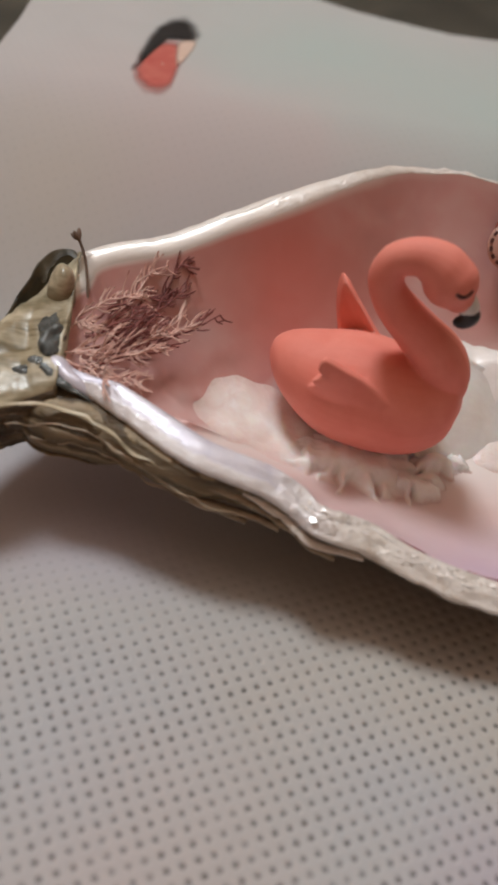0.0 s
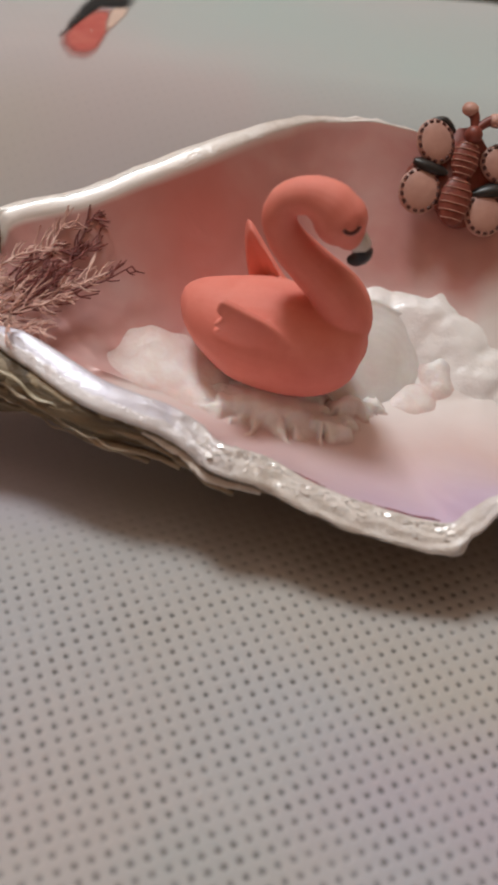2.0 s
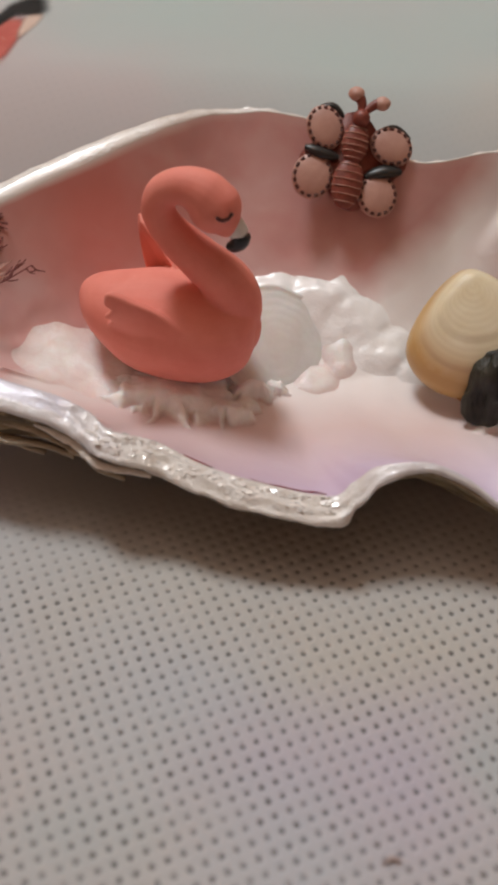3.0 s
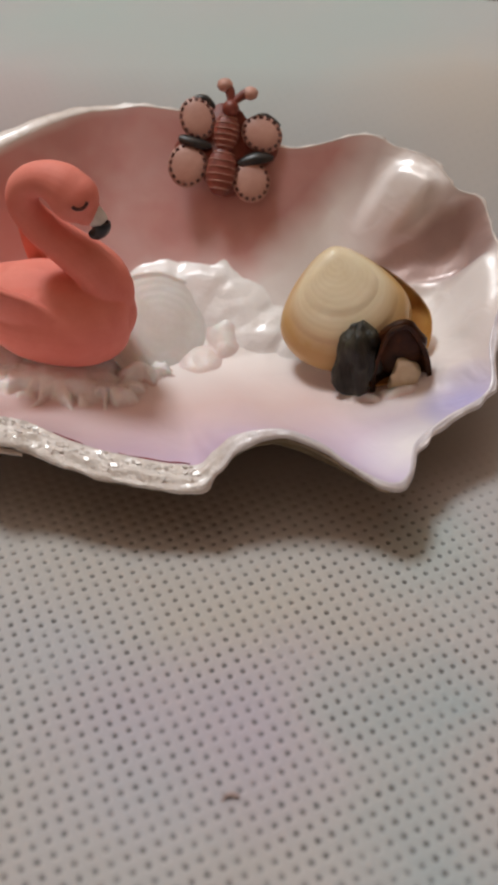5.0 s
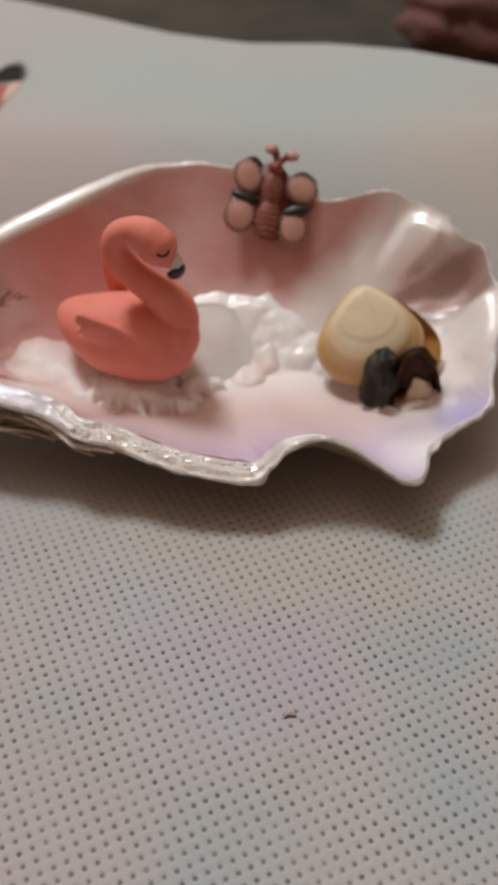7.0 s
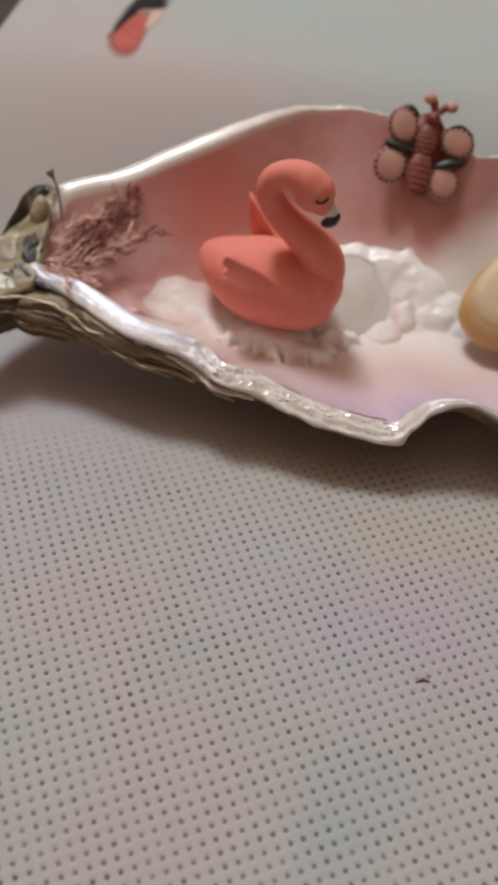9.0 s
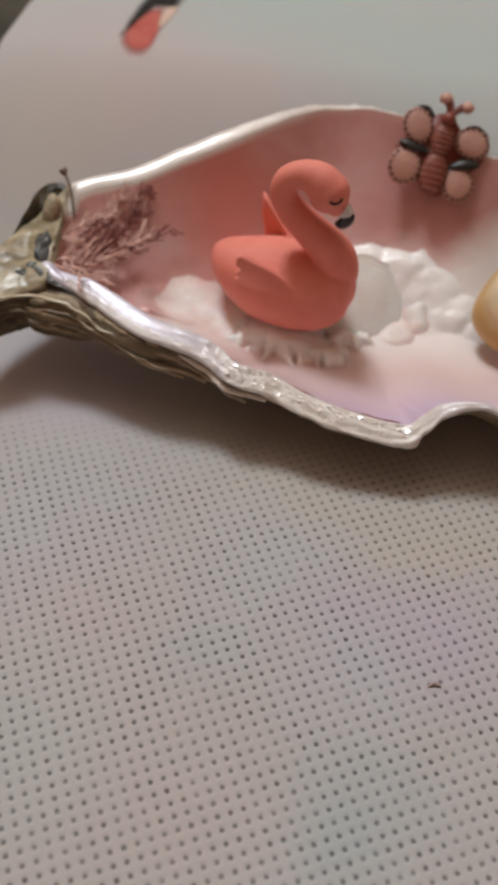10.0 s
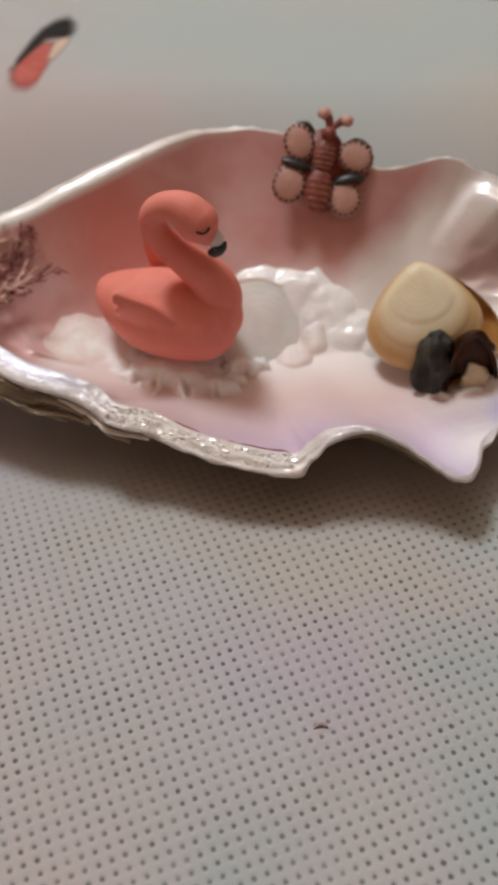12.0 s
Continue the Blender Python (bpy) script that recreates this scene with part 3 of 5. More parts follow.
build_seat()
# unseen room shell, added to close the place and fill the shadows by bounce
slab("floor", -2000, 2000, -2000, 2000, -520, -500, PLASTER, "unseen room floor added to close the room", "floor")
slab("ceiling", -2000, 2000, -2000, 2000, 1600, 1620, PLASTER, "unseen ceiling added to bounce light", "ceiling")
slab("wall_north", -2000, 2000, 2000, 2050, -500, 1600, PLASTER, "unseen plaster wall added to bounce light", "wall")
slab("wall_south", -2000, 2000, -2050, -2000, -500, 1600, PLASTER, "unseen plaster wall added to bounce light", "wall")
slab("wall_east", 2000, 2050, -2000, 2000, -500, 1600, PLASTER, "unseen plaster wall added to bounce light", "wall")
slab("wall_west", -2050, -2000, -2000, 2000, -500, 1600, PLASTER, "unseen plaster wall added to bounce light", "wall")


def build_fold(name, center, size, material, label, seed):
    """A crumpled heap of cloth far behind."""
    def crumple(P):
        out = P.copy()
        for a in np.ndindex(P.shape[:2]):
            p = Vector(P[a])
            out[a] = p * (1 + 0.28 * noise.noise(p * 1.8 + Vector((seed, 0, 0))) + 0.1 * noise.noise(p * 5))
        return out
    v, f = ball(center, size, n=40, m=28, shape=crumple)
    return tagged(part(name, v, f, material), label, "cloth")


build_fold("red_cloth", (160, 352, -4), (38, 24, 18), RED_CLOTH, "crumpled dull red cloth lying on the dark seat", 3.0)
build_fold("grey_cloth", (212, 362, 6), (22, 20, 20), GREY_CLOTH, "crumpled pale grey cloth lying on the dark seat", 8.0)

# ---- oyster shell ----
RIM = [(-15.9, 89.9, 18.8), (-10.4, 85.7, 18.4), (-5.1, 81.7, 17.8), (2.0, 76.6, 17.0), (10.1, 74.3, 15.7), (14.5, 72.5, 14.4), (17.5, 70.2, 13.5),
       (23.6, 69.0, 12.6), (29.3, 66.6, 11.3), (36.2, 64.8, 10.1), (45.9, 63.4, 9.1), (49.2, 65.0, 11.0), (52.0, 66.2, 13.6), (57.2, 66.6, 15.3),
       (62.5, 65.4, 13.8), (66.8, 63.0, 11.6), (71.3, 61.1, 10.4), (73.9, 62.9, 10.3), (76.1, 68.8, 10.3), (81.2, 73.1, 11.0), (88.0, 77.5, 12.2),
       (89.5, 84.6, 15.5), (93.0, 93.7, 20.0), (93.4, 104.0, 22.4), (92.2, 109.4, 25.6), (88.0, 111.2, 26.4), (85.0, 114.4, 28.8), (80.0, 117.6, 30.4), (73.8, 120.3, 31.4), (61.9, 119.7, 29.9),
       (46.4, 125.2, 33.6), (32, 126.8, 34.2), (20.8, 122.8, 33.2), (7.6, 116.6, 30.0), (-3.0, 111.7, 26.7), (-15.2, 106.8, 24.0)]
NU = 520
rim_smooth = spline(RIM, NU, closed=True)


def fan(x, y):
    """The radial folds of the shell's wide end."""
    th = math.degrees(math.atan2(y - 106, x - 64))
    keys = (-75, -50, -40, -26, -12, -3, 3, 9, 15, 26, 42, 58, 80)
    high = (0, 0.2, -0.25, 0.35, 0.5, -0.7, -0.9, 0.0, 1.0, 0.9, -0.35, -0.2, 0)
    th = min(max(th, -74.9), 79.9)
    k = max(i for i in range(12) if keys[i] <= th)
    return high[k] + (high[k + 1] - high[k]) * float(step(keys[k], keys[k + 1], th))


for p in rim_smooth:
    p[2] += 0.7 * fan(p[0], p[1]) * step(70, 82, p[0]) * step(84, 92, p[1])
for p in rim_smooth:
    p[2] += 0.8 * noise.noise(Vector(p) / 7.0) * step(104, 114, p[1]) * step(18, 34, p[0])
    p[2] -= 2.2 * step(-14.0, -15.0, p[0]) * step(90.5, 94, p[1]) * step(109, 106.5, p[1])
rim = np.array([np.array(p) + (0.26 + 0.35 * step(62, 76, p[0]) + 0.5 * step(108, 118, p[1]) * step(26, 38, p[0]) - 0.16 * step(30, 10, p[0])) * np.array(noise.noise_vector(Vector(p) / 2.6)) + 0.10 * np.array(noise.noise_vector(Vector(p) / 1.4)) for p in rim_smooth])


def keel(p):
    """The point of the bowl's floor line towards which the section through rim point p runs."""
    x = 34 + 0.62 * (p[0] - 34)
    y = 91.0 + 0.03 * (x - 34)
    z = 4.6 + (0.0062 if x < 36 else 0.0012) * (x - 36) ** 2
    return np.array([x, y, z])


def lip_width(p):
    near = step(100, 85, p[1])
    left = step(-17.5, -14.5, p[0])
    return 0.7 + left * near * (2.9 * step(58, 44, p[0]) + 0.3) + (1 - near) * left * 2.2 * step(40, 12, p[0])


def bowl_point(p, c, s, drop=0.0, power=2.1):
    q = p + (c - p) * s
    q[2] = p[2] - drop + (c[2] - p[2] + drop) * (1 - (1 - s) ** power)
    return q


S_IN = np.linspace(0, 1, 46)
inner, lipband, outer, outer_uv = [], [], [], []
for k, p in enumerate(rim):
    g = rim_smooth[k]
    c = keel(g)
    out = g - c
    out[2] = 0
    length = np.linalg.norm(out)
    out /= length
    w = lip_width(g)
    roll = float(step(88, 100, g[1])) * float(step(44, 34, g[0]))
    edge = g - out * w + np.array([0, 0, (0.27 * w - 0.1) * (1 - roll) - 0.42 * w * roll])
    flaky = step(4, 16, p[0]) * step(56, 46, p[0]) * step(95, 80, p[1])
    def dent(u):
        return (0.08 + 0.92 * flaky) * (0.30 * noise.noise(Vector((g[0] / 4.5, g[1] / 4.5, u * 4))) + 0.26 * step(-0.06, 0.06, noise.noise(Vector((g[0] / 3.2, g[1] / 3.2, u * 2.6 + 7)))) - 0.13 + 0.14 * noise.noise(Vector((g[0] / 1.6, g[1] / 1.6, u * 9))))
    lift = np.array([0, 0, 1.0])
    lipband.append([p - 1.0 * lift - 0.5 * out, p - 0.45 * lift + (0.12 + dent(0)) * out, p + 0.05 * lift + (0.05 + dent(0.4)) * out] +
                   [p + (g - p) * min(1, 1.6 * u) - out * w * u + lift * (w * ((0.62 * u - 0.33 * u * u) * (1 - roll) + (0.12 * u - 0.50 * u * u) * roll) + 0.05 + dent(u)) for u in (0.08, 0.16, 0.24, 0.32, 0.4, 0.48, 0.56, 0.64, 0.72, 0.8, 0.88)] + [g - out * w * 0.97 + lift * (0.30 * w * (1 - roll) - 0.37 * w * roll), edge])
    row = []
    for s in S_IN:
        q = bowl_point(edge, c, s)
        wave = fan(q[0], q[1])
        q[2] += 3.6 * wave * step(70, 80, q[0]) * step(52, 66, p[0]) * step(0.0, 0.12, s) * (step(0.50, 0.16, s) if wave < 0 else step(0.38, 0.10, s)) * step(78, 90, q[1])
        q[2] += (0.6 + 0.4 * noise.noise(Vector((q[0] / 5.0, q[1] / 5.0, 4.0))) + 0.4 * noise.noise(Vector((q[0] / 2.2, q[1] / 2.2, 9.0)))) * math.exp(-(((q[0] - 54) / 7.5) ** 2 + ((q[1] - 101) / 6.5) ** 2))
        q[2] += (0.45 * noise.noise(Vector(q) / 11.0) + 0.08 * noise.noise(Vector(q) / 3.5)) * min(1, 5 * s)
        row.append(q)
    inner.append(row)
    low = np.array([c[0], c[1], max(c[2] - 3.2, 0.9)])
    start = p + np.array([0, 0, -0.8]) - 0.25 * out
    bulge = 6.0 * step(16, -12, p[0]) * step(102, 86, p[1]) + 1.5
    row = []
    for s in np.linspace(0, 1, 84):
        q = bowl_point(start, low, s, 0.0, 1.7)
        b = bulge * math.sin(math.pi * min(1.0, s * 1.25) ** 0.7) if s < 0.8 else 0.0
        saw = (s * 8.5 + 1.5 * noise.noise(Vector((g[0] / 19, g[1] / 19, 2.0))) + 0.25 * noise.noise(Vector((p[0] / 3, p[1] / 3, s * 6)))) % 1.0
        q = q + out * (b + ((0.55 + 0.45 * noise.noise(Vector((g[0] / 6, g[1] / 6, math.floor(s * 8.5))))) * saw - 0.5 + 0.35 * noise.noise(Vector(q) / 2.0)) * min(1, s * 12) * (1 - s))
        q[2] = max(q[2] + 0.4 * noise.noise(Vector(q) / 3.0) * min(1, s * 6), cloth_height(q[0], q[1]) + 0.35)
        row.append(q)
        outer_uv.append((saw, k / NU))
    outer.append(row)

shell = thing("oyster_shell", (40, 90, 0.4), "open oyster shell, pearly pink inside, flaky brown outside, on fabric", "oyster shell")
inner_v, inner_f = sheet(np.array(inner), close_u=True)
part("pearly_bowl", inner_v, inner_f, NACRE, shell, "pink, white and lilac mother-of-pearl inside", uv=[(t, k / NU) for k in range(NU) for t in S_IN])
v, f = sheet(np.array(lipband), close_u=True)
part("lip", v, f, LIP, shell, "silvery white rounded shell edge", uv=[(j / 15, k / NU) for k in range(NU) for j in range(len(lipband[0]))])
floor_tree = BVHTree.FromPolygons([Vector(p) for p in inner_v], [tuple(q) for q in inner_f])
for row in outer:
    for q in row:
        above = floor_tree.ray_cast(Vector((q[0], q[1], 80)), Vector((0, 0, -1)))
        if above[0] is not None:
            q[2] = min(q[2], above[0][2] - 0.9)
v, f = sheet(np.array(outer), close_u=True, flip=True)
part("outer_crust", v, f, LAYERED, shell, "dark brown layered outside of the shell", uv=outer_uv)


def floor_at(x, y):
    hit = floor_tree.ray_cast(Vector((x, y, 80)), Vector((0, 0, -1)))
    return hit[0][2] if hit[0] is not None else 20.0


def growth_layer(k0, k1, depth, reach, seed, look_of):
    """A thin jagged lamella that stands out from the outside of the near edge."""
    top, bottom = [], []
    for k in range(k0, k1):
        p = rim[k % NU]
        c = keel(p)
        out = p - c
        out[2] = 0
        out /= np.linalg.norm(out)
        fade = min(1, (k - k0) / 22, (k1 - 1 - k) / 22)
        jag = 0.6 + 0.5 * noise.noise(Vector((k * 0.09, seed, 0))) + 0.25 * noise.noise(Vector((k * 0.4, seed, 3)))
        root = p - 0.8 * out + np.array([0, 0, -depth - (0.4 + 0.25 * depth) * noise.noise(Vector((k * 0.035, seed * 2.3, 1)))])
        tip = root + out * (reach * jag * fade + 0.6) + np.array([0, 0, -0.25 - 0.3 * noise.noise(Vector((k * 0.15, seed, 7)))])
        mid = (root + tip) / 2 + np.array([0, 0, 0.15])
        top.append([root + np.array([0, 0, 0.18]), mid + np.array([0, 0, 0.2]), tip + np.array([0, 0, 0.12])])
        bottom.append([tip - np.array([0, 0, 0.12]), mid - np.array([0, 0, 0.15]), root - np.array([0, 0, 0.2])])
    P = np.concatenate([np.array(top), np.array(bottom)], 1)
    v, f = sheet(P, close_v=True, flip=True)
    part("growth_layer", v, f, look_of, shell)


def rim_index(x, near=True):
    d = [abs(p[0] - x) + (0 if (p[1] < 95) == near else 1000) for p in rim]
    return int(np.argmin(d))


for x0, x1, depth, reach, seed, look_of in ((-8, 14, 4.4, 1.1, 2, LAYER), (-2, 21, 2.6, 0.6, 3, LAYER), (9, 24, 1.3, 1.6, 4, PALE_EDGE),
                                            (-6, 10, 6.2, 0.9, 6, LAYER), (58, 71, 1.0, 0.4, 8, LAYER)):
    growth_layer(rim_index(x0), rim_index(x1), depth, reach, seed, look_of)


def axes_from(z, y):
    """Rows x, y, z of a frame with the given z, and y as near as can be to the given one."""
    z = np.array(z, float) / np.linalg.norm(z)
    y = np.array(y, float) - z * (np.array(y, float) @ z)
    y /= np.linalg.norm(y)
    return np.array([np.cross(y, z), y, z])


def build_hinge():
    loop = spline([(-1.0, 0, 0.95), (-0.55, 0, 1.0), (0.0, 0, 0.92), (0.55, 0, 0.95), (0.95, 0, 0.8), (1.0, 0, 0.5), (0.7, 0, -0.4), (0.1, 0, -0.9), (-0.5, 0, -0.95), (-0.85, 0, -0.35), (-1.0, 0, 0.4)], 88, closed=True)
    rows = []
    for a in np.linspace(-14.6, -28.6, 44):
        at = lambda *v: float(np.interp((a + 14.6) / -14.0, [0, 0.35, 0.7, 0.93, 1], v))
        cy, hw, cz, hh = at(98.0, 94.0, 87.5, 83.0, 82.0), at(11.5, 10.0, 7.2, 4.6, 2.2), at(15.0, 14.2, 14.0, 14.0, 14.0), at(7.2, 5.6, 4.9, 3.4, 1.4)
        ring = []
        for s, _, z in loop:
            p = Vector((a, cy + hw * s, cz + hh * z + at(3.2, 2.0, 1.4, 1.2, 1.0) * s))
            lay = ((p.z * 0.75 + 0.10 * p.x + 0.8 * noise.noise(p / 6)) % 1.0) * (0.9 if z < 0.8 else 0.2)
            push = Vector((0, s, 0.4 * z)).normalized() * lay
            ring.append(p + push + 0.5 * noise.noise_vector(Vector((p.x / 9, p.y / 3.2, p.z / 3.2))) + 0.10 * noise.noise_vector(p / 1.1))
        rows.append(ring)
    v, f = sheet(np.array(rows), close_v=True)
    F = [tuple(q) for q in f] + [tuple(range(88)), tuple(range(len(v) - 88, len(v)))[::-1]]
    pick = [0 if (q[0] % 88) < 37 or (q[0] % 88) > 86 else 1 for q in F]
    part("hinge", v, F, HINGE, shell, "ivory and brown layered hinge end", second=CRUST, pick=pick)
    # crust under the hinge, running on below the near edge
    boxy = lambda P: np.sign(P) * np.abs(P) ** 0.75
    bv, bf = ball((-9.5, 91.0, 13.2), (10.5, 9.6, 4.9), n=150, m=110, shape=boxy)
    uv = []
    for q in bv:
        saw = (q[2] * 0.42 + 0.03 * q[0] + 0.5 * noise.noise(Vector(q) / 9)) % 1.0
        q[1] += (-0.5 * saw if q[1] < 91 else 0.5) + 0.4 * noise.noise(Vector(q) / 2.2)
        q[2] += 0.4 * noise.noise(Vector(q) / 3.0)
        q[2] = min(q[2], floor_at(q[0], q[1]) - 1.2)
        uv.append((saw, 0.5))
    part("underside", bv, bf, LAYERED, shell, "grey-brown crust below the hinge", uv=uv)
    for pts, r, look_of in (([(-27, 79.5, 17.4), (-23.5, 81.3, 17.8), (-18.5, 82.8, 17.8), (-13.3, 83.2, 17.6), (-8.8, 81.4, 16.9), (-4, 78.8, 15.8), (2, 75.6, 14.2)], 0.26, HINGE),
                            ([(-20, 82.0, 15.2), (-14, 82.0, 15.8), (-8.8, 80.8, 15.6), (-3.5, 78.2, 14.4), (4, 74.6, 12.6), (10, 73.6, 12.0)], 0.15, LAYER),
                            ([(-17, 82.0, 13.4), (-10, 81.0, 13.8), (-4, 78.4, 12.8), (2, 76.0, 11.6)], 0.12, LAYER)):
        v, f = tube(spline(pts, 70), r * np.sin(np.linspace(0.25, 2.9, 70)) + 0.06, 10, flat=0.6)
        part("ridge", rough_up(v, 0.5, 2.2, r * 7), f, look_of, shell, "ivory ridge of a growth layer")
    tongue = spline([(-16.8, 91.0, 18.6), (-15.6, 90.0, 19.2), (-13.4, 88.2, 18.9), (-11.5, 86.8, 18.4), (-9.8, 85.6, 17.4)], 30)
    v, f = tube(tongue, np.interp(np.linspace(0, 1, 30), [0, 0.1, 0.3, 0.7, 1], [0.3, 1.0, 1.3, 1.1, 0.3]), 16, flat=0.7)
    v = rough_up(v, 0.25, 2.5, 3)
    part("lip_end", v, f, LIP, shell, "white rounded end of the shell edge", uv=[(1.0, 0.0)] * len(v))
    for c, r, s in (((-16.3, 94.6, 20.3), (1.6, 4.6, 1.2), 1), ((-18.9, 88.4, 18.6), (1.2, 1.0, 0.5), 2), ((-17.0, 89.6, 19.2), (1.5, 0.8, 0.6), 3)):
        bv, bf = ball(c, r, n=34, m=22)
        part("ligament", rough_up(rough_up(bv, 0.7, 2.2, s), 0.3, 0.9, s), bf, LIGAMENT, shell, "greenish black dried ligament")
    wedge = spline([(-17.2, 90.4, 19.4), (-15.6, 88.6, 19.0), (-13.4, 86.6, 18.5), (-10.4, 85.0, 17.9)], 26)
    v, f = tube(wedge, np.interp(np.linspace(0, 1, 26), [0, 0.25, 0.6, 1], [0.5, 1.1, 0.7, 0.1]), 12, flat=0.7)
    part("ligament", rough_up(v, 0.35, 1.6, 6), f, LIGAMENT, shell, "greenish black dried ligament")
    # dark upstanding flake along the back of the hinge
    path = spline([(-23.2, 98.2, 18.4), (-20.8, 101.8, 20.4), (-18.9, 104.6, 22.2), (-17.0, 107.2, 23.8), (-15.2, 108.4, 24.4)], 46)
    P = []
    for i, p in enumerate(path):
        h = 3.0 * math.sin(math.pi * (0.10 + 0.85 * i / 45)) * (1 + 0.25 * noise.noise(Vector(p) / 2.5))
        P.append([p + (0.4, -1.2, -2.5), p + (-0.5, 0.1, h - 1), p + (0.0, 0.5, h - 0.9), p + (1.4, 0.2, -2.5)])
    v, f = sheet(np.array(P), close_v=True)
    part("flake", rough_up(v, 0.3, 2.6), f, FLAKE, shell, "dark brown flake on the hinge")
    bv, bf = ball((-16.2, 102.6, 21.6), (1.8, 2.8, 3.8), n=30, m=20)
    part("knob", rough_up(bv, 0.4, 3.5, 5), bf, HINGE, shell, "ivory knob beside the hinge")


build_hinge()


def build_scales():
    """Loose glossy scales that stand up from the flaky stretch of the near edge."""
    rng = random.Random(23)
    k0, k1 = rim_index(15), rim_index(47)
    for _ in range(130):
        k, j = rng.randrange(k0, k1), rng.choice((5, 6, 7, 8, 9, 10, 10, 11, 11, 12, 13))
        here = np.array(lipband[k][j])
        run, rise = np.array(lipband[k + 2][j]) - lipband[k - 2][j], np.array(lipband[k][j + 1]) - lipband[k][j - 1]
        up = np.cross(run, rise)
        up = up / np.linalg.norm(up) * (1 if up[2] > 0 else -1)
        tilt = up + np.array([rng.uniform(-0.4, 0.4), rng.uniform(-0.45, 0.25), 0.0])
        M = axes_from(tilt, run)
        size, count = 0.12 + 0.26 * rng.random() ** 1.6, rng.randrange(5, 8)
        ring = [(size * rng.uniform(0.6, 1.2) * math.cos(math.tau * i / count), 1.5 * size * rng.uniform(0.6, 1.2) * math.sin(math.tau * i / count)) for i in range(count)]
        v = [here + np.array((a, b, h)) @ M + 0.10 * up for h in (0.02, -0.22) for a, b in ring]
        f = [tuple(range(count)), tuple(range(2 * count - 1, count - 1, -1))] + [(i, count + i, count + (i + 1) % count, (i + 1) % count) for i in range(count)]
        part("scale", v, f, SCALE, shell, smooth=False)


def build_red_trace():
    """A thin dark red varnish line on the inner side of the near edge."""
    for x0, x1, w in ((36.0, 46.5, 0.09), (27.0, 31.5, 0.11)):
        k0, k1 = rim_index(x0), rim_index(x1)
        path = []
        for k in range(k0, k1):
            q = np.array(inner[k][1])
            path.append(q + np.array([0, 0.35 * noise.noise(Vector((k * 0.2, x0, 0))), 0.05]))
        v, f = tube(np.array(path), w * np.abs(np.sin(np.linspace(0.1, 3.0, len(path)))) + 0.04, 6)
        part("varnish_line", v, f, RED_PAINT, shell, "thin dark red varnish line")


build_scales()
build_red_trace()


